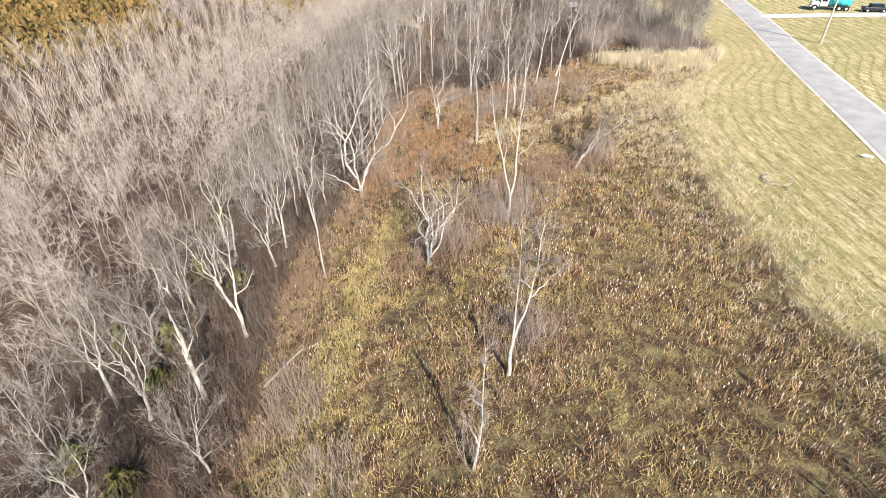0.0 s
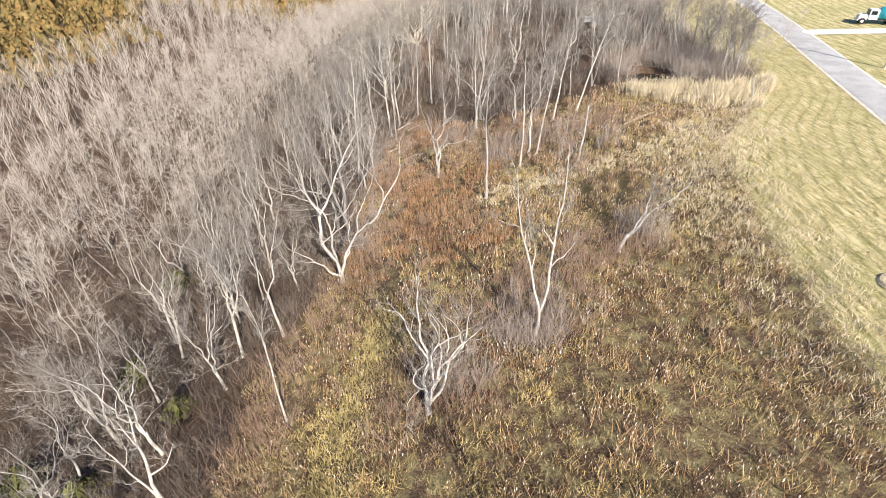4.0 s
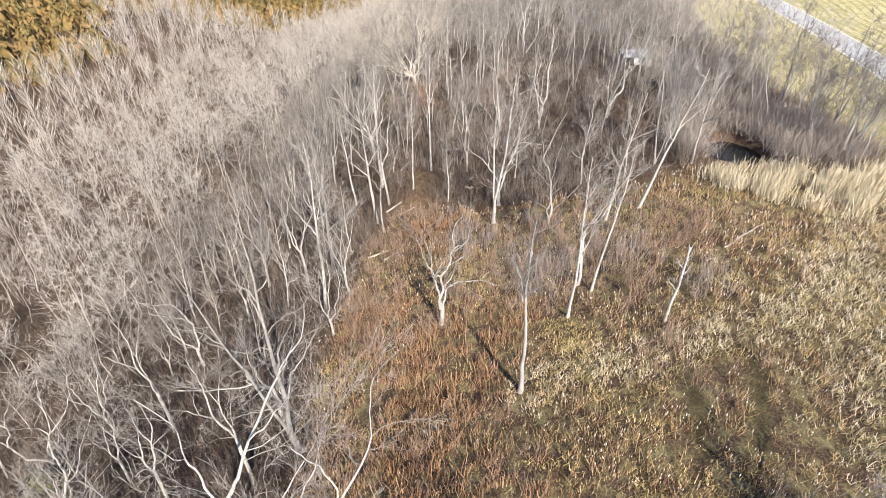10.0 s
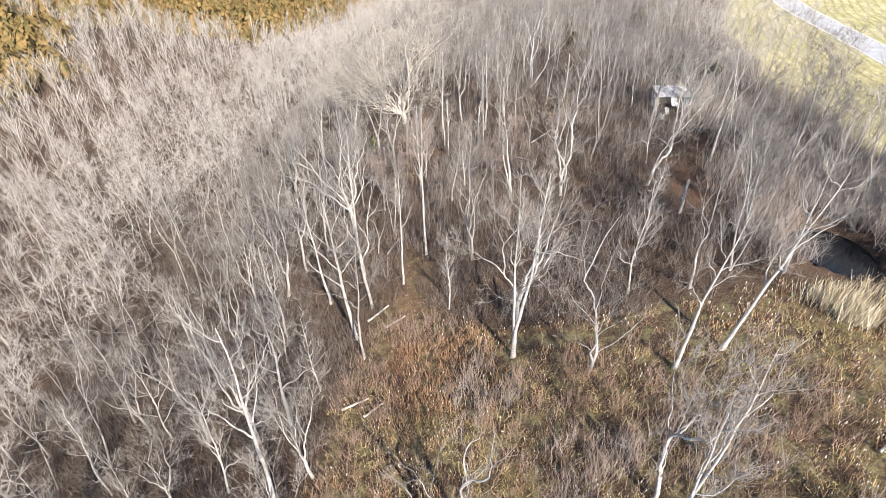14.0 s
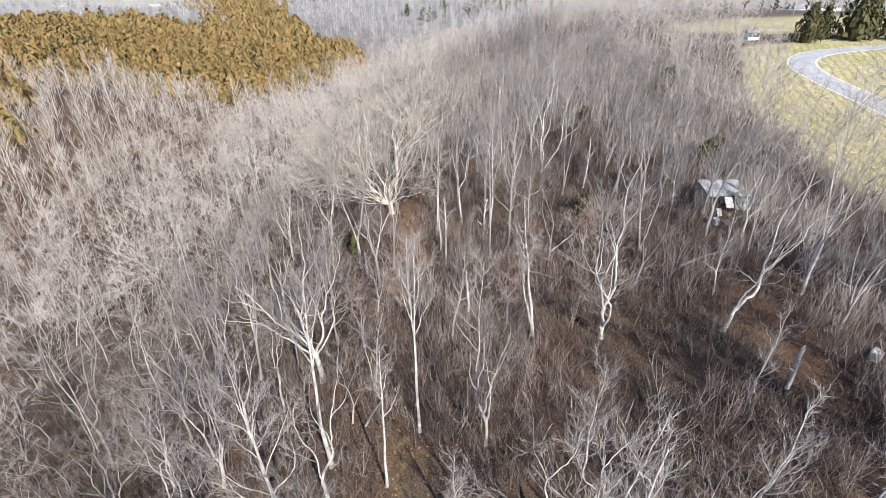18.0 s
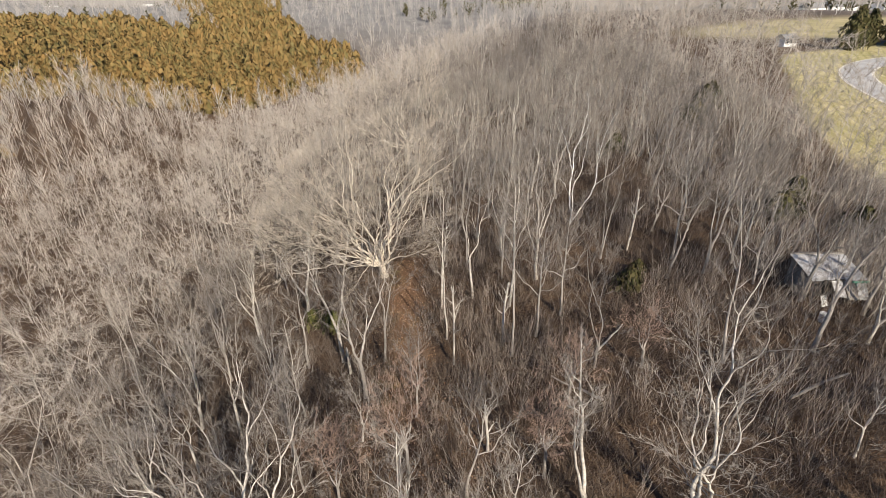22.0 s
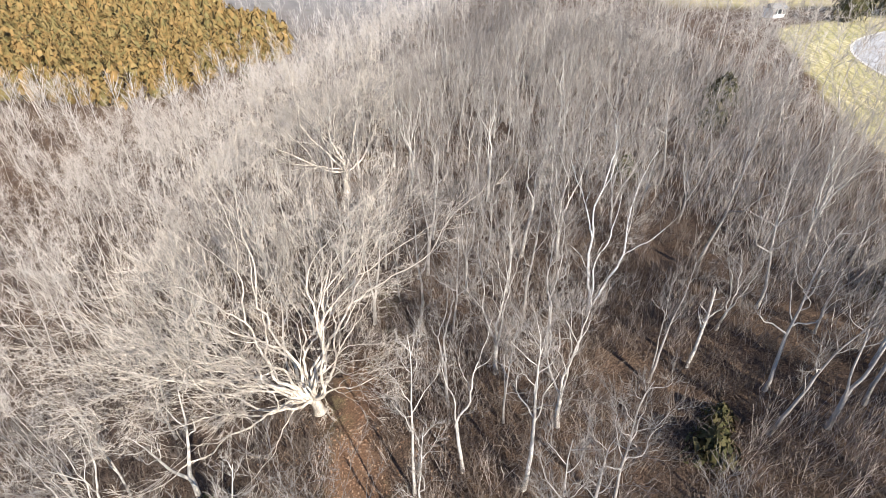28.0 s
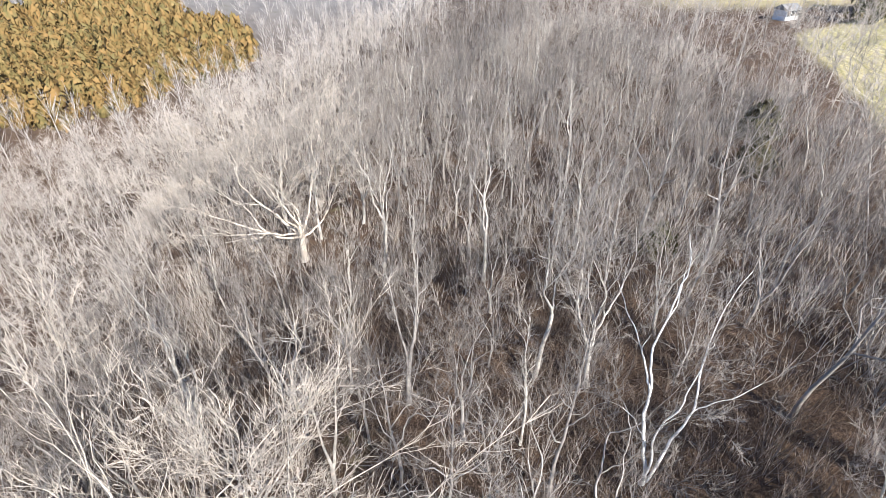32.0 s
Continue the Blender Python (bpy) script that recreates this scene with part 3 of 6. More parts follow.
def ribbon(name, centre, width, lift, mat, label, category):
    """A paved strip that follows the ground along a smooth line."""
    pts = np.array(centre, float)
    for _ in range(4):
        q = np.empty((2 * len(pts) - 2, 2))
        q[0::2], q[1::2] = pts[:-1] * 0.75 + pts[1:] * 0.25, pts[:-1] * 0.25 + pts[1:] * 0.75
        pts = np.concatenate([pts[:1], q, pts[-1:]])
    seg = np.linalg.norm(np.diff(pts, axis=0), axis=1)
    s = np.concatenate([[0], np.cumsum(seg)])
    u = np.linspace(0, s[-1], int(s[-1] / 1.2))
    line = np.stack([np.interp(u, s, pts[:, 0]), np.interp(u, s, pts[:, 1])], -1)
    d = np.gradient(line, axis=0)
    d /= np.linalg.norm(d, axis=1, keepdims=True)
    side = np.stack([d[:, 1], -d[:, 0]], -1)
    offs = np.linspace(-0.5, 0.5, 7) * width
    P = line[:, None, :] + side[:, None, :] * offs[None, :, None]
    crown = 0.05 * (1 - (np.abs(offs) / (width / 2)) ** 2)
    Z = ground(P[..., 0], P[..., 1]) + lift + crown[None, :]
    V = np.concatenate([P, Z[..., None]], -1).reshape(-1, 3)
    n, w = len(line), len(offs)
    i = (np.arange(n - 1)[:, None] * w + np.arange(w - 1)[None, :]).ravel()
    me = shade(mesh_of(name, V, np.stack([i, i + 1, i + w + 1, i + w], -1), [mat]))
    return tagged(new(name, me), label, category, kind="structure"), line, side


ASPHALT = mottled("worn_asphalt", (0.30, 0.29, 0.285), (0.42, 0.41, 0.40), 0.5, 30, 0.85, relief=0.004)
GRAVEL = mottled("pale_gravel", (0.48, 0.44, 0.38), (0.68, 0.63, 0.55), 0.8, 25, 0.95, relief=0.01)
ROAD_LINE = [(18.7, -40), (33.0, 10), (43.4, 47), (51.0, 75), (57.3, 97), (62, 114), (65.5, 130), (67.8, 148), (69.5, 163), (73, 174), (80, 182), (92, 187.5), (110, 191), (150, 194), (230, 196)]
ribbon("road_shoulder", ROAD_LINE, 5.2, 0.05, GRAVEL, "pale gravel shoulder along the narrow road", "shoulder")
ribbon("road", ROAD_LINE, 4.4, 0.09, ASPHALT, "narrow pale grey asphalt country road", "road")
ribbon("driveway", [(61, 107.5), (72, 106.5), (84, 105), (110, 103), (150, 100)], 4.0, 0.07, GRAVEL, "pale gravel driveway off the road", "driveway")

wm, wnt, wb = material("dark_pond_water", 0.03)
wb.inputs["Base Color"].default_value = (0.012, 0.014, 0.016, 1)
wb.inputs["Specular IOR Level"].default_value = 0.5
bump(wnt, wb, noise_node(wnt, 3.0, 3), 0.08, 0.02)
bm = bmesh.new()
bmesh.ops.create_circle(bm, cap_ends=True, segments=48, radius=1.0)
for v in bm.verts:
    a = math.atan2(v.co.y, v.co.x)
    k = 1.12 + 0.06 * math.sin(3 * a) + 0.04 * math.sin(5 * a + 1)
    v.co = (POND[0] + v.co.x * k * POND[2], POND[1] + v.co.y * k * POND[3], POND_Z)
pm = bpy.data.meshes.new("pond_water")
bm.to_mesh(pm)
bm.free()
pm.materials.append(wm)
tagged(new("pond_water", pm), "small dark still pond among the brush", "water", kind="structure")


# ---------------------------------------------------------------- marked trees of the clearing and the wood

PINK_AT = [(8.2, 110.6, 6.5), (-2.4, 108.0, 9.0), (-6.5, 106.5, 8.0), (5.6, 106.0, 7.0), (13.5, 112.5, 6.0)]
HERO_AT = [(-5.1, 130.9), (14.2, 134.0), (-3.2, 163.5)]


def hero(x, y, height, radius, stems, spread, lean, clear, limbs, reach, angle, crook, bark, label):
    """A tree that stands out: its place, size, stems and the way it leans and branches."""
    n = len(HERO_AT)
    HERO_AT.append((x, y))
    pale, sparse = bark != "grey", bark == "dead"
    if sparse or crook >= 0.12:
        r5 = np.random.default_rng(4000 + n)
        turn = r5.uniform(0, 6.28)
        ways = []
        for k in range(max(2, stems)):
            tilt = min(0.36, max(0.2, spread * 1.3)) * r5.uniform(0.7, 1.3)
            ways.append((math.cos(turn) * tilt + lean[0], math.sin(turn) * tilt + lean[1], 1.0, 1.0 if k == 0 else r5.uniform(0.7, 0.95), 0.8 if k == 0 else r5.uniform(0.5, 0.75)))
            turn += 6.28 / max(2, stems) + r5.uniform(-0.5, 0.5)
        shape = forked(697 + n, ways, radius * 1.0, bole=height * r5.uniform(0.1, 0.24), lean=lean, first=height * 0.31, ratio=0.8, levels=5, crook=min(0.17, max(0.14, crook)),
                       lift=0.03, split=0.46, sprays=2 if sparse else 4, fine=0.008, shoots=2)
        put(tree("bare_tree", n, BARK_PALE if pale else BARK_GREY, TWIG_PALE if pale else TWIG_GREY, label, shape=shape), x, y)
        return
    how = dict(radius=radius, stems=stems, spread=spread * 1.25, lean=lean, clear=clear, limbs=limbs, reach=reach, angle=angle, crook=crook, twigs=8, sprays=7, fine=0.008)
    rise = (0.12 + 0.09 * (n % 3)) if stems == 2 else 0.14 if stems > 2 else 0.0
    wood, fines = grow(697 + n, height=height, bole=rise * height, **how)
    tall = height * height * 1.1 / max(wood[0][:, 2].max(), fines[0][:, 2].max())   # so that crooked stems still reach the full height
    put(tree("bare_tree", 697 + n, BARK_PALE if pale else BARK_GREY, TWIG_PALE if pale else TWIG_GREY, label, height=tall, bole=rise * tall, **how), x, y)


hero(1.5, 14.9, 8.5, 0.08, 1, 0, (0.06, 0.02), 0.22, 12, 0.15, 0.6, 0.07, "pale", "small pale leafless sapling in the weedy clearing")
hero(3.9, 20.9, 10.6, 0.09, 2, 0.16, (0.0, 0.0), 0.35, 9, 0.24, 0.6, 0.10, "pale", "slim two-stemmed leafless tree in the weeds")
HERO_AT.append((-1.1, 33.6))
put(tree("bare_tree", 0, BARK_PALE, TWIG_PALE, "gnarled many-stemmed dead tree in the clearing",
         shape=forked(91, [(-0.28, 0.10, 1.0, 1.0, 0.66), (0.10, 0.16, 1.0, 1.05, 0.62), (0.32, 0.02, 1.0, 0.9, 0.56), (-0.05, -0.12, 1.0, 0.8, 0.5), (0.22, 0.30, 1.0, 0.95, 0.5)],
                      0.19, bole=0.9, first=2.9, ratio=0.78, levels=5, crook=0.18, lift=0.02, split=0.5, sprays=2, fine=0.008, shoots=2)), -1.1, 33.6)
hero(5.6, 38.0, 13.2, 0.12, 2, 0.06, (0.0, 0.0), 0.35, 7, 0.30, 0.7, 0.11, "pale", "forked pale dead tree in the clearing")
HERO_AT.append((-8.6, 48.2))
put(tree("bare_tree", 0, BARK_PALE, TWIG_PALE, "tall pale many-stemmed tree with crooked limbs at the wood's edge",
         shape=forked(88, [(-0.36, 0.26, 1.0, 1.1, 0.72), (0.02, 0.24, 1.0, 1.0, 0.62), (-0.18, 0.06, 1.0, 1.0, 0.56), (0.26, 0.22, 0.9, 0.6, 0.40), (-1.0, -0.05, 0.22, 0.6, 0.4)],
                      0.20, bole=1.3, first=4.4, ratio=0.80, levels=5, crook=0.15, lift=0.015, split=0.42, sprays=4, fine=0.008, shoots=2)), -8.6, 48.2)
hero(-10.0, 34.6, 10.5, 0.08, 1, 0, (-0.06, 0.0), 0.55, 7, 0.22, 0.6, 0.05, "pale", "slender straight pale young tree")
hero(-15.5, 29.5, 10.5, 0.13, 2, 0.10, (-0.12, 0.0), 0.35, 7, 0.32, 0.7, 0.08, "pale", "pair of pale stems leaning from the wood's edge")
hero(13.2, 46.6, 7.2, 0.15, 2, 0.2, (0.5, 0.5), 0.35, 6, 0.26, 0.8, 0.16, "grey", "small crooked leafless tree in the weeds")
hero(4.2, 59.8, 12.4, 0.16, 1, 0, (0.0, 0.0), 0.52, 9, 0.30, 0.7, 0.07, "grey", "grey-barked leafless tree with a straight bole")
HERO_AT.append((-0.7, 67.7))
put(tree("bare_tree", 0, BARK_PALE, TWIG_PALE, "forked dead tree with sparse crooked limbs",
         shape=forked(93, [(-0.36, 0.10, 1.0, 1.0, 0.66), (0.40, 0.08, 0.9, 0.8, 0.56), (0.02, 0.14, 1.0, 1.15, 0.72)],
                      0.16, bole=2.0, first=2.9, ratio=0.78, levels=4, crook=0.17, lift=0.02, split=0.46, sprays=2, fine=0.008, shoots=2)), -0.7, 67.7)
hero(8.4, 66.2, 12.6, 0.12, 1, 0, (0.04, 0.0), 0.45, 8, 0.24, 0.6, 0.06, "pale", "tall slim pale tree at the clearing's end")
hero(10.6, 68.6, 11.0, 0.11, 1, 0, (0.03, 0.02), 0.5, 8, 0.22, 0.6, 0.06, "pale", "tall slim pale tree at the clearing's end")
hero(4.5, 81.6, 14.2, 0.15, 2, 0.08, (0.02, 0.0), 0.42, 9, 0.26, 0.55, 0.06, "pale", "tall white double-stemmed tree")
hero(-7.7, 87.1, 14.6, 0.19, 1, 0, (-0.08, 0.0), 0.44, 11, 0.34, 0.6, 0.05, "pale", "tall pale tree forking high over the path")
hero(-3.9, 92.8, 11.0, 0.10, 1, 0, (0.0, 0.0), 0.5, 8, 0.2, 0.5, 0.04, "pale", "slim straight pale tree beside the path")
hero(-9.4, 57.8, 16.5, 0.17, 2, 0.16, (-0.14, 0.0), 0.30, 9, 0.36, 0.75, 0.10, "grey", "big grey tree leaning out from the wood")
hero(-10.5, 71.9, 16.0, 0.16, 1, 0, (-0.03, 0.0), 0.45, 10, 0.32, 0.6, 0.06, "pale", "tall pale tree at the clearing's edge")
hero(-11.2, 60.5, 9.0, 0.17, 2, 0.25, (-0.05, -0.02), 0.25, 5, 0.40, 0.95, 0.17, "pale", "dead pale tree with crooked level limbs")
hero(-10.9, 77.8, 12.0, 0.16, 1, 0, (-0.05, 0.0), 0.4, 11, 0.36, 0.7, 0.08, "grey", "spreading leafless grey tree")
hero(9.8, 69.6, 11.5, 0.12, 2, 0.12, (0.03, 0.05), 0.35, 7, 0.28, 0.7, 0.13, "pale", "twisted white-barked leafless tree in the clearing")
hero(9.2, 79.0, 11.0, 0.13, 2, 0.18, (0.02, 0.0), 0.25, 8, 0.34, 0.8, 0.15, "grey", "gnarled leafless grey tree with crooked boughs")
hero(17.0, 78.4, 12.5, 0.14, 1, 0, (0.26, 0.05), 0.40, 9, 0.32, 0.6, 0.07, "pale", "tall pale tree leaning towards the pond")
hero(14.0, 77.8, 12.0, 0.13, 1, 0, (0.16, 0.05), 0.42, 9, 0.30, 0.6, 0.07, "pale", "pale tree leaning towards the pond")
hero(-7.8, 95.2, 15.5, 0.17, 1, 0, (0.0, 0.0), 0.55, 10, 0.28, 0.5, 0.04, "pale", "tall straight pale tree in the wood")
hero(-10.8, 92.8, 12.8, 0.13, 1, 0, (-0.08, 0.0), 0.45, 9, 0.28, 0.6, 0.06, "pale", "pale leafless tree in the wood")
hero(-1.8, 96.4, 14.2, 0.12, 1, 0, (0.0, 0.0), 0.55, 9, 0.22, 0.5, 0.04, "pale", "slim tall pale tree beside the path")
hero(5.4, 85.6, 12.5, 0.17, 3, 0.24, (0.0, 0.02), 0.30, 10, 0.36, 0.8, 0.13, "pale", "lichened pale tree with wide boughs")
hero(19.6, 99.6, 12.4, 0.15, 2, 0.18, (0.14, 0.02), 0.35, 9, 0.32, 0.7, 0.13, "pale", "pale crooked tree leaning over the brush")
HERO_AT.append((-9.6, 103.2))
put(tree("bare_tree", 0, BARK_PALE, TWIG_PALE, "tall pale spreading tree with a broad fine crown",
         shape=forked(97, [(-0.50, 0.10, 1.0, 1.0, 0.6), (-0.15, 0.12, 1.0, 1.1, 0.62), (0.28, 0.10, 1.0, 1.0, 0.56), (-0.85, -0.05, 0.75, 0.85, 0.44), (0.10, -0.25, 1.0, 0.9, 0.5), (0.55, 0.2, 0.9, 0.75, 0.4)],
                      0.20, bole=3.2, first=3.2, ratio=0.82, levels=5, crook=0.12, lift=0.02, split=0.36, sprays=5, fine=0.008, shoots=1)), -9.6, 103.2)
hero(-2.0, 98.8, 13.8, 0.10, 1, 0, (0.0, 0.0), 0.55, 8, 0.2, 0.5, 0.04, "pale", "slim tall pale tree beside the path")
hero(7.2, 103.7, 10.5, 0.13, 2, 0.10, (-0.16, 0.05), 0.45, 6, 0.24, 0.6, 0.08, "pale", "pair of pale stems leaning over")
hero(12.0, 101.8, 13.0, 0.15, 3, 0.20, (-0.03, 0.03), 0.35, 8, 0.34, 0.65, 0.13, "pale", "clump of pale stems with a wide crown")
hero(0.6, 119.5, 10.2, 0.09, 1, 0, (0.0, 0.0), 0.5, 7, 0.2, 0.6, 0.07, "pale", "slim crooked pale tree by the path")
hero(5.4, 116.4, 12.4, 0.10, 1, 0, (0.0, 0.0), 0.5, 8, 0.22, 0.55, 0.05, "grey", "slim straight grey tree")
hero(6.1, 122.4, 11.8, 0.14, 1, 0, (0.02, 0.0), 0.45, 9, 0.34, 0.7, 0.07, "pale", "pale tree forking above a straight bole")
hero(-8.0, 119.8, 11.5, 0.12, 2, 0.16, (-0.06, 0.0), 0.45, 7, 0.28, 0.6, 0.08, "pale", "forked pale tree in front of the great oak")
hero(-11.0, 120.0, 9.0, 0.11, 1, 0, (-0.12, 0.0), 0.4, 8, 0.34, 0.7, 0.07, "grey", "leaning grey tree in the brush")
hero(0.4, 123.6, 11.5, 0.10, 1, 0, (0.02, 0.0), 0.45, 9, 0.26, 0.6, 0.05, "pale", "slim pale tree with a fine crown")
hero(-12.0, 126.8, 9.5, 0.13, 2, 0.25, (-0.12, -0.08), 0.4, 6, 0.34, 0.8, 0.10, "pale", "low forked pale tree under the great oak")
hero(15.2, 126.9, 8.6, 0.09, 2, 0.12, (0.03, 0.0), 0.4, 7, 0.26, 0.7, 0.08, "grey", "small grey two-stemmed tree")
hero(18.9, 121.6, 8.8, 0.12, 1, 0, (0.14, 0.0), 0.35, 8, 0.32, 0.7, 0.08, "grey", "grey tree leaning in the brush")
hero(3.8, 143.4, 11.5, 0.11, 2, 0.12, (0.0, 0.0), 0.4, 8, 0.26, 0.6, 0.07, "grey", "leafless grey tree with two slim stems")
hero(-3.4, 145.7, 8.6, 0.13, 2, 0.14, (-0.12, 0.0), 0.45, 6, 0.34, 0.9, 0.10, "pale", "leaning pale tree with a level limb")
hero(-1.1, 138.8, 11.0, 0.10, 2, 0.10, (0.05, 0.0), 0.4, 8, 0.26, 0.6, 0.07, "pale", "slim pale tree behind the great oak")
hero(23.6, 111.0, 10.5, 0.11, 2, 0.14, (0.06, 0.0), 0.3, 8, 0.34, 0.7, 0.11, "grey", "crooked grey tree before the shed")
hero(30.0, 110.4, 11.0, 0.11, 1, 0, (0.14, 0.02), 0.35, 9, 0.32, 0.7, 0.09, "grey", "leaning grey tree beside the shed")
hero(21.5, 121.0, 10.0, 0.10, 2, 0.12, (0.08, 0.0), 0.35, 8, 0.30, 0.6, 0.09, "grey", "leafless grey tree behind the brush")
hero(9.7, 134.8, 11.2, 0.12, 1, 0, (0.02, 0.0), 0.4, 9, 0.30, 0.6, 0.06, "grey", "leafless grey tree with a fine crown")
# crooked dead trees along the wood's edge
hero(-21.0, 54.3, 11.5, 0.12, 2, 0.20, (-0.18, 0.02), 0.3, 8, 0.34, 0.75, 0.17, "dead", "crooked pale dead tree leaning out of the wood")
hero(-17.5, 47.1, 10.0, 0.11, 2, 0.20, (-0.20, 0.00), 0.3, 8, 0.34, 0.75, 0.13, "dead", "crooked pale dead tree leaning out of the wood")
hero(-18.7, 34.6, 10.5, 0.11, 2, 0.18, (-0.15, 0.03), 0.3, 8, 0.34, 0.75, 0.15, "dead", "crooked pale dead tree leaning out of the wood")
hero(-23.2, 30.3, 11.0, 0.11, 3, 0.20, (-0.15, 0.00), 0.3, 8, 0.34, 0.75, 0.17, "dead", "crooked pale dead tree leaning out of the wood")
hero(-23.6, 27.0, 10.5, 0.11, 2, 0.20, (-0.18, 0.00), 0.3, 8, 0.34, 0.75, 0.13, "dead", "crooked pale dead tree leaning out of the wood")
hero(-21.4, 70.0, 11.0, 0.12, 2, 0.18, (-0.12, 0.00), 0.3, 8, 0.34, 0.75, 0.15, "dead", "crooked pale dead tree leaning out of the wood")
hero(-30.0, 61.9, 11.0, 0.12, 2, 0.20, (-0.14, 0.00), 0.3, 8, 0.34, 0.75, 0.17, "dead", "crooked pale dead tree leaning out of the wood")
hero(-27.0, 40.0, 10.0, 0.11, 2, 0.20, (-0.16, 0.00), 0.3, 8, 0.34, 0.75, 0.13, "dead", "crooked pale dead tree leaning out of the wood")
# leaning grey trees round the pond
hero(35.5, 86.0, 8.5, 0.08, 4, 0.2, (0.04, 0.03), 0.22, 8, 0.32, 0.55, 0.08, "grey", "clump of dark grey stems by the pond")
hero(37.5, 90.0, 9.4, 0.08, 4, 0.2, (0.12, 0.03), 0.22, 8, 0.32, 0.55, 0.08, "grey", "clump of dark grey stems by the pond")
hero(34.5, 95.5, 10.3, 0.08, 4, 0.2, (0.04, 0.03), 0.22, 8, 0.32, 0.55, 0.08, "grey", "clump of dark grey stems by the pond")
hero(30.5, 96.5, 11.2, 0.08, 4, 0.2, (0.12, 0.03), 0.22, 8, 0.32, 0.55, 0.08, "grey", "clump of dark grey stems by the pond")
hero(24.8, 92.5, 8.5, 0.08, 4, 0.2, (0.04, 0.03), 0.22, 8, 0.32, 0.55, 0.08, "grey", "clump of dark grey stems by the pond")
hero(39.0, 84.5, 9.4, 0.08, 4, 0.2, (0.12, 0.03), 0.22, 8, 0.32, 0.55, 0.08, "grey", "clump of dark grey stems by the pond")
hero(26.5, 98.0, 10.3, 0.08, 4, 0.2, (0.04, 0.03), 0.22, 8, 0.32, 0.55, 0.08, "grey", "clump of dark grey stems by the pond")
hero(40.5, 90.0, 11.2, 0.08, 4, 0.2, (0.12, 0.03), 0.22, 8, 0.32, 0.55, 0.08, "grey", "clump of dark grey stems by the pond")
hero(33.0, 100.0, 8.5, 0.08, 4, 0.2, (0.04, 0.03), 0.22, 8, 0.32, 0.55, 0.08, "grey", "clump of dark grey stems by the pond")
hero(36.5, 82.6, 9.4, 0.08, 4, 0.2, (0.12, 0.03), 0.22, 8, 0.32, 0.55, 0.08, "grey", "clump of dark grey stems by the pond")
hero(22.5, 88.0, 10.3, 0.08, 4, 0.2, (0.04, 0.03), 0.22, 8, 0.32, 0.55, 0.08, "grey", "clump of dark grey stems by the pond")
hero(38.0, 96.0, 11.2, 0.08, 4, 0.2, (0.12, 0.03), 0.22, 8, 0.32, 0.55, 0.08, "grey", "clump of dark grey stems by the pond")
put(tree("oak_tree", 41, BARK_TAN, TWIG_TAN, "great spreading leafless oak beside the leafy path",
         shape=forked(41, [(-0.10, 0.15, 1.0, 1.05, 0.40), (0.28, 0.12, 1.0, 0.95, 0.40), (-0.50, 0.20, 0.95, 1.0, 0.40), (-0.85, -0.10, 0.80, 1.0, 0.31), (-1.0, 0.15, 0.55, 0.98, 0.30),
                           (-1.0, -0.40, 0.40, 0.92, 0.28), (-1.0, -0.12, 0.22, 0.90, 0.26), (0.55, 0.30, 0.90, 0.75, 0.32), (-0.40, 0.75, 0.80, 0.95, 0.36), (-0.80, 0.60, 0.60, 0.95, 0.34),
                           (1.0, -0.10, 0.55, 0.45, 0.22), (-0.60, -0.55, 0.65, 0.90, 0.32), (-0.15, -0.25, 1.0, 1.0, 0.38), (-0.30, 0.35, 1.0, 1.0, 0.36), (-1.0, 0.25, 0.30, 0.9, 0.3), (-0.35, -0.6, 0.85, 0.9, 0.28),
                           (0.22, -0.45, 0.95, 0.8, 0.26), (-0.75, -0.7, 0.42, 0.85, 0.26), (-0.7, 0.2, 1.0, 1.0, 0.3), (0.1, 0.5, 1.0, 0.95, 0.3)],
                      0.34, bole=1.9, lean=(-0.1, 0.0), first=4.3, ratio=0.85, levels=6, crook=0.16, lift=0.015, split=0.32, sprays=4, fine=0.010, shoots=1)), -5.1, 131.2)
put(tree("white_tree", 53, BARK_WHITE, TWIG_PALE, "white-barked forked tree with a wide-leaning stem",
         shape=forked(55, [(-0.10, 0.05, 1.0, 1.0, 0.75), (0.62, 0.12, 0.85, 0.95, 0.62), (0.12, 0.20, 1.0, 0.9, 0.5)], 0.14, bole=0.7, first=4.4, ratio=0.77, levels=6, crook=0.10, lift=0.05, split=0.40, sprays=5, fine=0.008, shoots=1)), 14.2, 134.0)
put(tree("oak_tree", 67, BARK_TAN, TWIG_TAN, "wide leafless oak deeper in the wood",
         shape=forked(67, [(0, 0.1, 1, 1.0, 0.42), (-0.5, 0, 0.9, 1.0, 0.42), (0.3, 0.1, 0.9, 0.95, 0.4), (-1.0, 0.1, 0.6, 0.95, 0.4), (0.8, 0.1, 0.6, 0.85, 0.34), (-1.0, -0.3, 0.35, 0.85, 0.34), (-0.3, 0.6, 0.8, 0.9, 0.36), (-0.2, -0.4, 0.9, 0.9, 0.36)],
                      0.30, bole=3.0, first=4.0, ratio=0.85, levels=6, crook=0.14, lift=0.02, split=0.32, sprays=4, fine=0.012, shoots=1)), -3.2, 163.5)
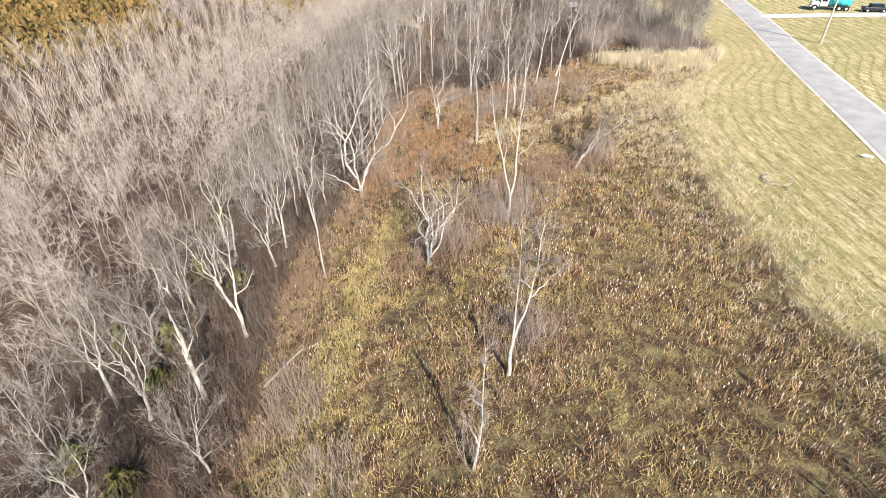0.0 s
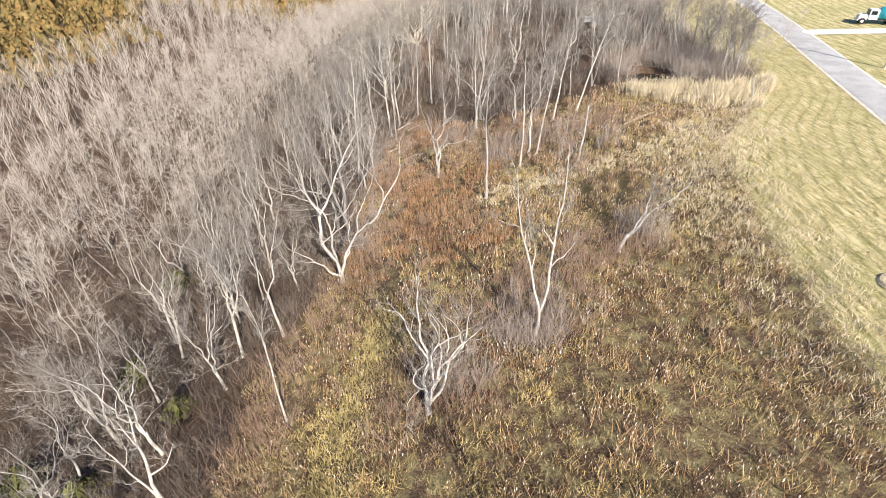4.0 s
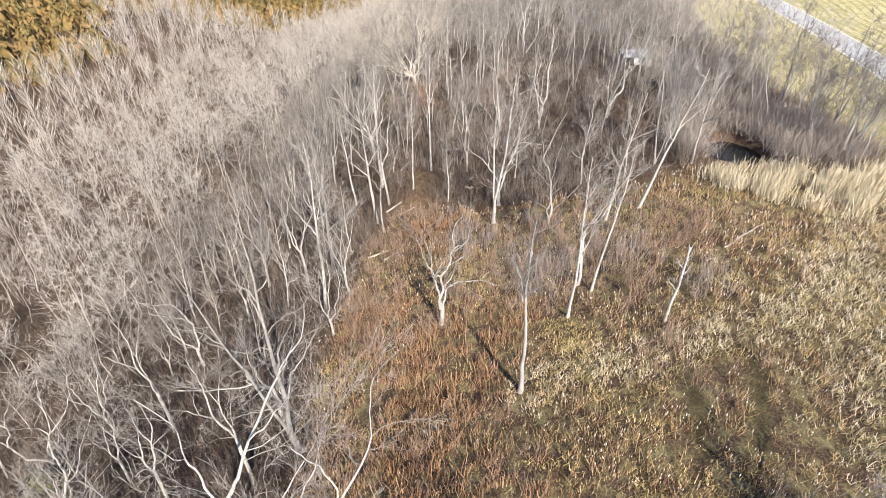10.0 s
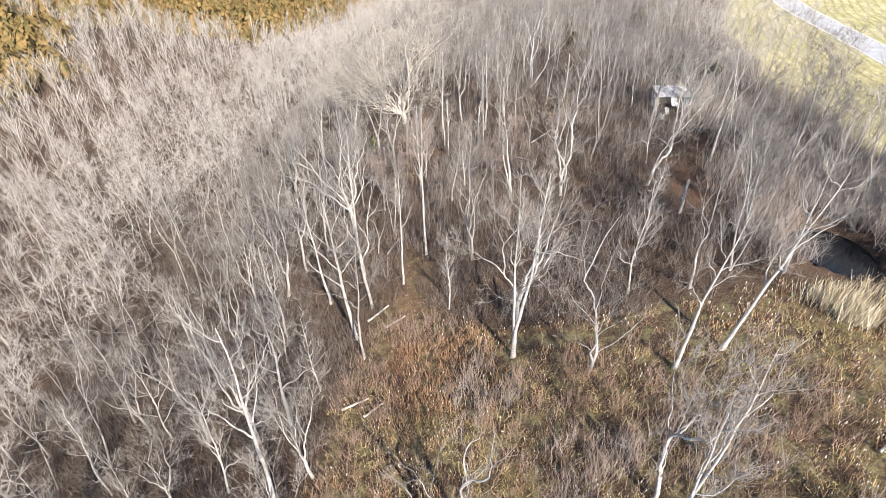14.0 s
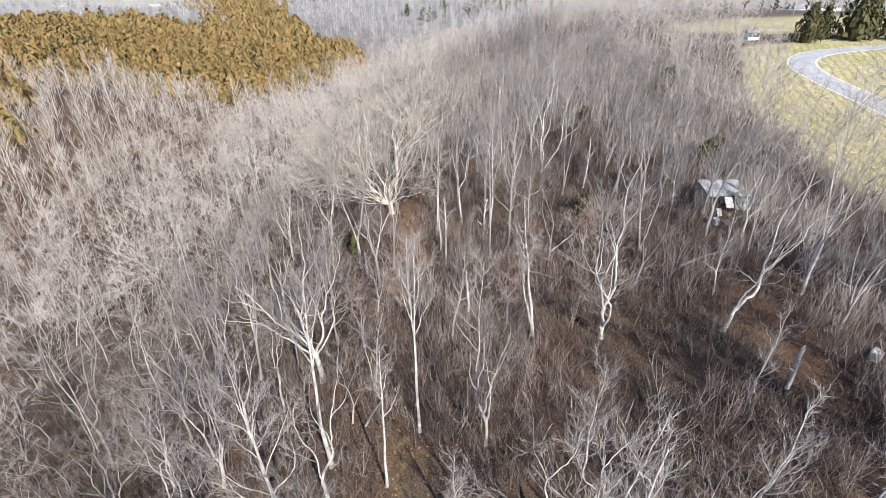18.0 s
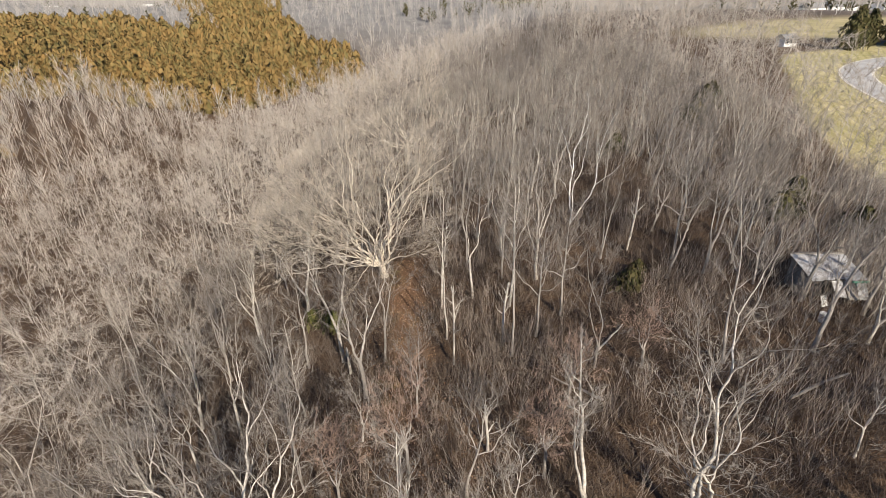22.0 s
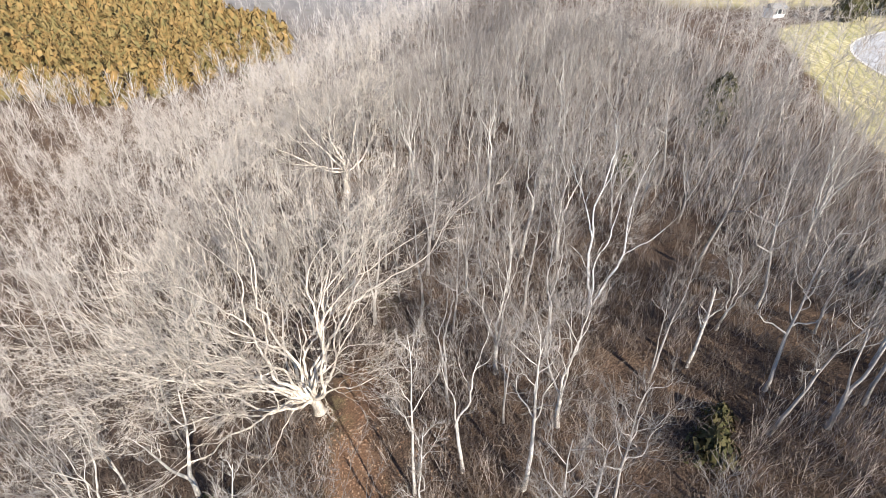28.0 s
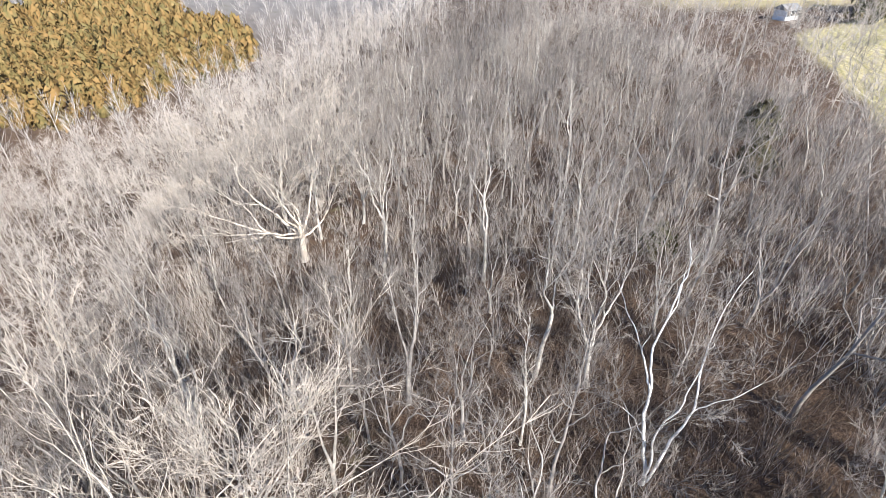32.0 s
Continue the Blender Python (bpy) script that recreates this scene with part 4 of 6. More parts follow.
for n, (x, y, tall) in enumerate(PINK_AT):
    HERO_AT.append((x, y))
    put(tree("young_tree", 0, BARK_GREY, TWIG_PINK, "young tree with a dense pinkish brown crown", shape=forked(120 + n, [(-0.25, 0.1, 1.0, 1.0, 0.6), (0.25, 0.12, 1.0, 1.0, 0.55), (0.0, -0.2, 1.0, 0.95, 0.5), (-0.1, 0.3, 1.0, 0.9, 0.5)],
             0.09, bole=tall * 0.3, first=tall * 0.21, ratio=0.8, levels=5, crook=0.13, lift=0.02, split=0.5, sprays=6, fine=0.008, shoots=1)), x, y)
SNAGS = [
    # x, y, height, radius, lean, splinter, label
    (-16.5, 23.5, 6.5, 0.20, (-0.05, 0.0), 2.2, "splintered broken pale trunk in the brush"),
    (14.1, 63.8, 5.6, 0.11, (0.04, 0.0), 0.8, "broken pale snag standing in the weeds"),
    (20.3, 93.6, 3.2, 0.16, (0.0, 0.0), 0.2, "short thick pale dead stub"),
    (4.9, 117.6, 5.8, 0.12, (0.01, 0.0), 0.3, "straight pale broken-off trunk"),
    (17.6, 127.0, 6.0, 0.11, (0.06, 0.0), 0.3, "leaning broken pale snag"),
    (1.0, 116.6, 7.0, 0.09, (-0.02, 0.0), 0.9, "slim pale dead stem with a forked top"),
    (-7.2, 118.0, 2.6, 0.13, (-0.04, 0.0), 0.3, "short rotten stump in the leaves"),
    (2.6, 108.5, 4.2, 0.10, (-0.04, 0.0), 0.3, "broken dead stem in the brush"),
]
HERO_AT += [(row[0], row[1]) for row in SNAGS]
for n, (x, y, hgt, rad, lean, spl, label) in enumerate(SNAGS):
    put(tree("snag", 900 + n, BARK_PALE, TWIG_PALE, label, "dead tree", height=hgt, radius=rad, lean=lean, limbs=6, clear=0.45, reach=0.24, twigs=4, sprays=3,
             crook=0.05, snap=spl), x, y)


# ---------------------------------------------------------------- the wood
def in_wood(x, y):
    k = (1 - clearing(x, y)) * (1 - mown(x, y)) * (1 - trail(x, y))
    return k * (((x - POND[0]) / (POND[2] + 2.5)) ** 2 + ((y - POND[1]) / (POND[3] + 2.5)) ** 2 > 1)


KINDS = []
for i in range(14):
    pale = i % 5 in (0, 2)
    shape = None
    if i % 3:
        r6 = np.random.default_rng(7000 + i)
        tall, a0 = 11.0 + (i % 5), r6.uniform(0, 6.28)
        shape = forked(100 + i, [(0.28 * math.cos(a0 + 2.1 * k) * r6.uniform(0.5, 1.4), 0.28 * math.sin(a0 + 2.1 * k) * r6.uniform(0.5, 1.4), 1.0, r6.uniform(0.85, 1.1), r6.uniform(0.5, 0.75)) for k in range(2 + i % 2)],
                       0.095 + 0.012 * (i % 4), bole=tall * r6.uniform(0.18, 0.42), lean=(r6.normal(0, 0.06), r6.normal(0, 0.06)), first=tall * 0.22, ratio=0.8, levels=5, crook=0.06 + 0.02 * (i % 3), lift=0.06, split=0.40, sprays=4, fine=0.008, shoots=2 if i % 2 else 1)
    ob = tree("bare_tree", 100 + i, BARK_PALE if pale else BARK_GREY, TWIG_PALE if pale else TWIG_GREY,
              "tall leafless tree with pale bark in the wood" if pale else "tall leafless grey tree in the wood",
              height=10.0 + (i % 5) * 0.9, radius=0.09 + 0.014 * (i % 4), stems=1 + (i % 4 == 1), spread=0.14, clear=0.24 + 0.05 * (i % 4), limbs=12 if i % 4 != 1 else 8,
              twigs=8, sprays=7, angle=0.6 + 0.1 * (i % 4), crook=0.085 + 0.025 * (i % 3), reach=0.34 + 0.03 * (i % 4), fine=0.008, shape=shape)
    ob["group"] = "bare trees of the wood"
    KINDS.append(ob)

# trees behind the start (y < 0) stay unseen, added to shade the slope
wx, wy = spread_points(11, -75, 62, -38, 235, 10000, lambda x, y: in_wood(x, y) * np.where((y < 66) & (x > -45), 0.24, np.where((x > 3) & (x < 23) & (y > 86) & (y < 124), 0.13, 1.0)))
keep = spaced(wx, wy, 3.0)
wx, wy = wx[keep], wy[keep]
away = np.min((wx[:, None] - np.array(HERO_AT)[None, :, 0]) ** 2 + (wy[:, None] - np.array(HERO_AT)[None, :, 1]) ** 2, axis=1) > 7.0
away &= (np.hypot((wx + 8.0) / 1.3, wy - 129.5) > 6.5) & (np.hypot(wx + 4.5, wy - 160.5) > 5.5) & ~((np.abs(wx - 15.0) < 4.5) & (wy > 121) & (wy < 138)) & ~((wx > -15) & (wx < 1) & (wy > 119) & (wy < 134))
wx, wy = wx[away], wy[away]
line_of_way = np.interp(wy, [0, 105, 135, 235], [0, 0, 6, 30])
dist = np.abs(wx - line_of_way) + 0.35 * np.clip(wy - 150, 0, 200) + 0.5 * np.clip(5 - wy, 0, 100)
order = np.argsort(dist)
near, rest = order[:300], order[300:]
rng = np.random.default_rng(3)
PALE_KINDS = [ob for k, ob in enumerate(KINDS) if k % 5 in (0, 2)]
for n, i in enumerate(near):
    src = PALE_KINDS[n % len(PALE_KINDS)] if n >= len(KINDS) and wx[i] < -7 and wy[i] < 76 else KINDS[n % len(KINDS)]
    ob = src if n < len(KINDS) else copy_thing(src, Matrix.Identity(4))
    put(ob, wx[i], wy[i], rng.uniform(0, 6.28), rng.uniform(0.62, 1.06) * (1.1 if wy[i] < 70 else 1.0))

# the thin edge of the wood along the verge, past the pond
for n in range(16):
    ey0 = 82 + n * 2.3 + rng.uniform(-0.8, 0.8)
    put(copy_thing(KINDS[(3 * n + 1) % len(KINDS)], Matrix.Identity(4)), float(along(ey0, MOWN_EDGE)) - rng.uniform(0.6, 4.0), ey0, rng.uniform(0, 6.28), rng.uniform(0.5, 0.8))

mid_kinds = []
for i in range(8):
    w, f = grow(300 + i, height=11 + 0.5 * i, radius=0.068, limbs=11, twigs=5, sprays=9, clear=0.38, angle=0.75, crook=0.17, lift=0.07, reach=0.42, fine=0.0095, light=True)
    mid_kinds.append((w, f))
P = np.stack([wx[rest], wy[rest], ground(wx[rest], wy[rest]) - 0.15], -1)
size, turn = rng.uniform(0.65, 1.1, len(rest)), rng.uniform(0, 6.28, len(rest))
V, Q = scatter_mesh([k[0] for k in mid_kinds], P, size, turn)
tagged(new("woodland_stems", mesh_of("woodland_stems", V, Q, [STEM_STUFF])), "grey stems of the leafless woodland on the slope", "woodland", kind="stuff")
V, Q = scatter_mesh([k[1] for k in mid_kinds], P, size, turn)
tagged(new("woodland_twigs", mesh_of("woodland_twigs", V, Q, [TWIG_STUFF])), "fine twigs of the leafless woodland on the slope", "woodland", kind="stuff")


# far woods and the rusty cedar hillside: small whole trees, joined
def inside(poly, x, y):
    r = np.zeros(np.shape(x), bool)
    for (x0, y0), (x1, y1) in zip(poly, poly[1:] + poly[:1]):
        r ^= ((y0 > y) != (y1 > y)) & (x < (x1 - x0) * (y - y0) / (y1 - y0 + 1e-9) + x0)
    return r


CEDAR_HILL = [(-330, 262), (-160, 256), (-132, 250), (-112, 270), (-72, 266), (-55, 288), (-32, 345), (-34, 366), (-62, 384), (-92, 459), (-146, 630), (-215, 650), (-150, 470), (-106, 376), (-160, 400), (-235, 435), (-330, 470)]
CEDAR_BANK = [(-270, 118), (-112, 126), (-117, 150), (-108, 180), (-102, 203), (-105, 218), (-122, 236), (-190, 246), (-270, 250)]


def in_cedars(x, y):
    u, v = x + 9 * grain(x, y, 0.06) + 6 * grain(x, y, 0.2), y + 10 * grain(x + 300, y, 0.06)
    return inside(CEDAR_HILL, u, v) | inside(CEDAR_BANK, u, v)


def field_patch(x, y):
    return smooth(0.30, 0.42, waves(x + 50, y - 300, 0.011) * waves(x, y, 0.005)) * smooth(520, 700, np.hypot(x, y))


def ragged_cedar(seed, wide, tall, count, leaf):
    """A bushy evergreen seen from afar: a dark core under a coat of overlapping uneven sprays."""
    r = np.random.default_rng(seed)
    shape = lambda h: wide * (0.30 + 0.85 * math.sin(math.pi * min(1.0, 0.22 + 0.78 * h)) ** 0.8) * (1.06 - 0.62 * h)
    pcs = [tube(np.array([[0, 0, 0.0], [0, 0, 0.3 * tall], [0, 0, 0.7 * tall], [0, 0, 0.95 * tall]]), [0.5 * wide, 0.72 * shape(0.3), 0.6 * shape(0.7), 0.05], 5)]
    lump = r.uniform(0.75, 1.25, 7)
    for k in range(count):
        h = ((k + r.uniform(0, 1)) / count) ** 0.9
        a = k * 2.4 + r.uniform(-0.4, 0.4)
        l = shape(h) * lump[int(a * 1.1) % 7] * r.uniform(0.72, 1.15)
        c = np.array([math.cos(a) * l, math.sin(a) * l, tall * (0.06 + 0.94 * h)])
        out = unit(np.array([math.cos(a), math.sin(a), 0.25 + 0.9 * h]) + r.normal(0, 0.28, 3))
        u = unit(np.cross(out, np.array([0, 0, 1.0]) + r.normal(0, 0.25, 3)))
        v = unit(np.cross(u, out) + 0.5 * np.array([0, 0, 1.0])) * 2.2
        u = u * 0.8
        w = leaf * wide * r.uniform(0.6, 1.4)
        q = np.stack([c - u * w - v * w * 0.5, c + u * w * 0.5 - v * w, c + u * w + v * w * 0.6, c - u * w * 0.4 + v * w])
        pcs.append((q + r.normal(0, 0.1 * wide, (4, 3)), np.array([[0, 1, 2, 3]])))
    return join(pcs)


def tuft_tree(seed, cone, sprays=15):
    """A small distant evergreen: a stem ringed by overlapping drooping sprays."""
    r = np.random.default_rng(seed)
    pcs = [tube(np.array([[0, 0, 0], [0, 0, 6.0]]), [0.14, 0.03], 3)]
    for k in range(sprays):
        h = 0.7 + 5.4 * k / sprays
        a = k * 2.4 + r.uniform(-0.4, 0.4)
        l = (cone * (1.05 - h / 6.8)) * r.uniform(0.75, 1.2)
        tip = np.array([math.cos(a) * l, math.sin(a) * l, h + l * 0.55])
        pcs.append(tube(np.array([[0, 0, h - 0.2], tip * np.array([0.6, 0.6, 1]) - [0, 0, 0.15], tip]), [0.08, 1.7 * sprays ** -0.5 * r.uniform(0.7, 1.3) * 0.78, 0.04], 3))
    return join(pcs)


cx, cy = spread_points(31, -332, -28, 112, 690, 42000, lambda x, y: in_cedars(x, y) * 1.0)
keep = spaced(cx, cy, 3.2)[:4600]
cx, cy = cx[keep], cy[keep]
P = np.stack([cx, cy, ground(cx, cy)], -1)
size, turn = rng.uniform(0.6, 1.4, len(cx)) ** 1.3, rng.uniform(0, 6.28, len(cx))
for where, count, leaf in ((cy < 335, 125, 0.078), (cy >= 335, 40, 0.16)):
    V, Q = scatter_mesh([ragged_cedar(i, 2.0 + 0.16 * i, 5.0 + 0.6 * (i % 3), count, leaf) for i in range(7)], P[where], size[where], turn[where])
    tagged(new("cedar_wood", mesh_of("cedar_wood", V, Q, [CEDAR])), "rusty olive cedars covering the opposite hillside", "woodland", kind="stuff")

fx, fy = spread_points(21, -620, 560, 235, 900, 26000, lambda x, y: (1 - mown(x, y)) * (~in_cedars(x, y)) * (1 - field_patch(x, y)) * (1 - meadow(x, y)))
keep = spaced(fx, fy, 6.0)
fx, fy = fx[keep], fy[keep]
vx, vy = spread_points(22, -230, -72, 20, 290, 9000, lambda x, y: (~in_cedars(x, y)) * ((x < -74) | (y > 235)) * np.interp(x, [-230, -130, -90], [0.3, 0.8, 1]))
keep = spaced(vx, vy, 3.3)
fx, fy = np.concatenate([fx, vx[keep]]), np.concatenate([fy, vy[keep]])


def far_tree(seed, count, wide, stem=0.13):
    """A leafless tree seen from afar: a stem in a haze of twigs."""
    r2 = np.random.default_rng(seed)
    pcs = [tube(np.array([[0, 0, 0], [r2.normal(0, .3), r2.normal(0, .3), 11.0]]), [stem, 0.03], 3)]
    for k in range(count):
        a, h = r2.uniform(0, 6.28), r2.uniform(3.0, 9.5)
        l = r2.uniform(1.6, 4.0) * (1.25 - h / 14)
        p = np.array([0, 0, h]) + np.array([math.cos(a), math.sin(a), 0.3]) * l * r2.uniform(0, 0.35)
        pcs.append(sliver(p, p + np.array([math.cos(a) * l * 0.7, math.sin(a) * l * 0.7, l * r2.uniform(0.7, 1.4)]), wide * r2.uniform(0.6, 1.3), r2))
    return join(pcs)


side = np.arange(len(fx)) >= len(fx) - len(keep)
P = np.stack([fx, fy, ground(fx, fy)], -1)
sizes, turns = rng.uniform(0.7, 1.15, len(fx)), rng.uniform(0, 6.28, len(fx))
V, Q = scatter_mesh([far_tree(i, 32, 0.052) for i in range(7)], P[~side], sizes[~side], turns[~side])
tagged(new("distant_woodland", mesh_of("distant_woodland", V, Q, [WOOD_STUFF])), "leafless woods covering the far hillsides", "woodland", kind="stuff")
V, Q = scatter_mesh([far_tree(20 + i, 46, 0.042, 0.08) for i in range(7)], P[side], sizes[side], turns[side])
tagged(new("valley_woodland", mesh_of("valley_woodland", V, Q, [TWIG_STUFF])), "leafless grey woods down in the valley", "woodland", kind="stuff")
ex, ey = spread_points(24, -420, 420, 290, 880, 2600, lambda x, y: (~in_cedars(x, y)) * smooth(0.15, 0.5, waves(x - 60, y + 40, 0.021)) * 0.8 * (1 - meadow(x, y)) * ((x < 0) | (y > 330)))
P = np.stack([ex, ey, ground(ex, ey)], -1)
V, Q = scatter_mesh([tuft_tree(60 + i, 2.2, 9) for i in range(4)], P, rng.uniform(0.9, 1.7, len(ex)), rng.uniform(0, 6.28, len(ex)))
tagged(new("evergreens", mesh_of("evergreens", V, Q, [CEDAR_GREEN])), "dark evergreens scattered through the far woods", "woodland", kind="stuff")
# beyond them only the tops of the woods show: low tufts over the hills
hx, hy = spread_points(23, -2400, 2400, 880, 2600, 3000, lambda x, y: (np.abs(x) < y * 0.95) * (1 - field_patch(x, y)))
P = np.stack([hx, hy, ground(hx, hy)], -1)
V, Q = scatter_mesh([tuft_tree(40 + i, 3.2, 6) for i in range(3)], P, rng.uniform(1.2, 2.0, len(hx)), rng.uniform(0, 6.28, len(hx)))
tagged(new("hilltop_woodland", mesh_of("hilltop_woodland", V, Q, [WOOD_STUFF])), "grey woods on the distant hills", "woodland", kind="stuff")


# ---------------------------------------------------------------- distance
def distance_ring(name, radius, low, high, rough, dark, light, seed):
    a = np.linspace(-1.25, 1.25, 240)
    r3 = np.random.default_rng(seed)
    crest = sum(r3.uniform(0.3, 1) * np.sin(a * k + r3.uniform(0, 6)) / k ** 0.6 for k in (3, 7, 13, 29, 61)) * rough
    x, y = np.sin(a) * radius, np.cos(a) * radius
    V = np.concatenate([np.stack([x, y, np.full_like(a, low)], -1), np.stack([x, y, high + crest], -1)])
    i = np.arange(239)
    m, nt, b = material(name + "_painted_haze", 1.0)
    # haze is painted into these tones, bluer with distance, plus a faint glow
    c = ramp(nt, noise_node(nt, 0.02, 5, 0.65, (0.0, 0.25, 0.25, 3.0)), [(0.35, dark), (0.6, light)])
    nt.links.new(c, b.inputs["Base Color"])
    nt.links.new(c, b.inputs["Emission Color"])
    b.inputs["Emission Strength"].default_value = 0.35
    tagged(new("backdrop", mesh_of(name, V, np.stack([i, i + 1, i + 241, i + 240], -1), [m])), "hills along the horizon with blue haze painted into their colour", "backdrop", kind="structure")


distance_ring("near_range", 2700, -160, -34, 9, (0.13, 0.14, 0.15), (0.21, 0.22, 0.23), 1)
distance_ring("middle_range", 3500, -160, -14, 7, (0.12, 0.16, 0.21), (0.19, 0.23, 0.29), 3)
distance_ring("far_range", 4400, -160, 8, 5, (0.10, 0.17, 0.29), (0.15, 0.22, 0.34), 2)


# ---------------------------------------------------------------- undergrowth
def bush(seed, stems, height, width, fine):
    """A leafless bush of many thin rods with side shoots."""
    r = np.random.default_rng(seed)
    pcs = []
    for k in range(stems):
        a, l = r.uniform(0, 6.28), r.uniform(0.2, 1.0) * width
        base = np.array([r.normal(0, 0.25), r.normal(0, 0.25), 0])
        tip = base + np.array([math.cos(a) * l, math.sin(a) * l, height * r.uniform(0.5, 1.1)])
        pcs.append(sliver(base, tip, fine * 1.2, r))
        for q in range(3):
            p = base + (tip - base) * r.uniform(0.25, 0.95)
            pcs.append(sliver(p, p + r.normal(0, 0.22, 3) * width + np.array([0, 0, 0.28 * height]), fine * 0.7, r))
    return join(pcs)


def blades(seed, count, height, width, wide, heads=0):
    """A clump of upright stems; heads: thick seed heads at their tips. Returns stems and heads."""
    r = np.random.default_rng(seed)
    pcs, tips = [], []
    for k in range(count):
        a, l = r.uniform(0, 6.28), r.uniform(0.1, 1.0) * width
        base = np.array([r.normal(0, width * 0.6), r.normal(0, width * 0.6), 0])
        tip = base + np.array([math.cos(a) * l, math.sin(a) * l, height * r.uniform(0.55, 1.1)])
        pcs.append(sliver(base, tip, wide, r))
        if k < heads:
            tips.append(tube(np.array([tip - [0, 0, 0.10], tip + [0, 0, 0.0], tip + [0, 0, 0.09]]), [0.010, r.uniform(0.02, 0.034), 0.010], 4))
    return join(pcs), join(tips)


def sow(name, variants, x, y, sizes, mat, label, category, stretch=None):
    P = np.stack([x, y, ground(x, y) - 0.03], -1)
    V, Q = scatter_mesh(variants, P, sizes, rng.uniform(0, 6.28, len(x)), stretch)
    return tagged(new(name, mesh_of(name, V, Q, [mat])), label, category, kind="stuff")


bx, by = spread_points(51, -52, 46, -8, 160, 27000, lambda x, y: in_wood(x, y) * np.interp(np.abs(x - 3), [0, 18, 43], [1, 0.9, 0.6]) * (0.8 + 0.2 * waves(x, y, 0.4)))
sow("brush", [bush(i, 11, 1.4, 1.15, 0.011) for i in range(8)], bx, by, rng.uniform(0.6, 1.45, len(bx)), BRUSH, "tangled brown leafless brush under the trees", "brush")

bx, by = spread_points(57, -42, -6, -6, 130, 2400, lambda x, y: in_wood(x, y) * (0.7 + 0.3 * waves(x, y, 0.3)))
sow("understorey", [bush(70 + i, 9, 2.6, 1.3, 0.010) for i in range(6)], bx, by, rng.uniform(0.6, 1.2, len(bx)), BRUSH, "grey-brown leafless saplings under the trees", "brush")

bx, by = spread_points(58, -6, 34, 84, 142, 2000, lambda x, y: in_wood(x, y) * smooth(-0.3, 0.3, grain(x, y, 0.3)))
sow("wood_saplings", [bush(110 + i, 9, 2.7, 1.2, 0.010) for i in range(6)], bx, by, rng.uniform(0.5, 1.2, len(bx)), POND_BRUSH, "grey-brown saplings and scrub in the open wood", "brush")

bx, by = spread_points(55, -30, 52, 96, 228, 6200, lambda x, y: in_wood(x, y) * np.maximum(smooth(138, 160, y), smooth(23, 30, x)))
sow("sapling_brush", [bush(90 + i, 8, 2.4, 1.3, 0.013) for i in range(6)], bx, by, rng.uniform(0.7, 1.5, len(bx)), TWIG_STUFF, "pale grey sapling brush deeper in the wood", "brush")


def ring_density(x, y):
    d = ((x - POND[0]) / (POND[2] + 1.0)) ** 2 + ((y - POND[1]) / (POND[3] + 1.0)) ** 2
    return (d > 0.85) * np.where(x > 33, d < 12, d < 4.0) * (1 - mown(x, y)) * (y > np.interp(x, [24, 30, 36, 42], [84, 83, 80.5, 83])) * 1.0


bx, by = spread_points(52, 16, 46, 78, 108, 3000, ring_density)
sow("pond_thicket", [bush(20 + i, 10, 2.3, 1.5, 0.013) for i in range(5)], bx, by, rng.uniform(0.6, 1.25, len(bx)), POND_BRUSH, "dense grey-brown thicket round the pond", "brush")


def russet(x, y):
    return smooth(0.15, 0.75, 1.05 - np.hypot((x + 2.5) / 9.5, (y - 62) / 27) + 0.4 * waves(x, y, 0.35)) * clearing(x, y)


def green_strip(x, y):
    mid = np.interp(y, [0, 18, 33, 41], [-9.5, -8.0, -6.2, -4.6])
    return (1 - smooth(0.9, 2.2, np.abs(x - mid) + 0.6 * waves(x, y, 0.7))) * (1 - smooth(38, 46, y))


def pale_band(x, y):
    near_edge = (1 - smooth(3.0, 10.0, along(y, MOWN_EDGE) - x + 2.5 * waves(x, y, 0.5))) * smooth(40, 58, y) * clearing(x, y)
    verge = 0.6 * (1 - smooth(0.8, 6.0, np.abs(along(y, MOWN_EDGE) - x) + waves(x, y, 0.7)))
    return near_edge + verge * (y < 70) + (1 - smooth(0.8, 2.4, np.abs(y - 60.5 - 0.12 * (x - 8)) + 0.7 * waves(x, y, 0.8))) * smooth(2, 6, x) * (1 - smooth(24, 30, x)) * clearing(x, y)


def clumps(x, y):
    """Where the tall weeds stand thick."""
    return smooth(-0.15, 0.3, grain(x, y, 0.9) + 0.6 * grain(x + 9, y, 0.33) + 0.5 * grain(x, y + 7, 2.1))


def thicket(x, y):
    """Thin brush that has crept into the clearing."""
    edge = 1 - smooth(1.0, 7.0, x - along(y, CLEAR_LEFT))
    patch = smooth(0.25, 0.6, waves(x + 3, y, 0.33)) * (1 - smooth(14, 20, x))
    round_dead = 1 - smooth(2.5, 5.0, np.minimum(np.minimum(np.hypot(x + 0.5, y - 34), np.hypot(x - 6.5, y - 41)), np.hypot(x - 13, y - 47)))
    end = 0.8 * (1 - smooth(5.0, 9.0, np.hypot((x - 11) / 1.3, y - 73) + 1.5 * waves(x, y, 0.5)))
    return clearing(x, y) * np.clip(edge + 0.5 * patch + round_dead + end, 0, 1) * (1 - green_strip(x, y))


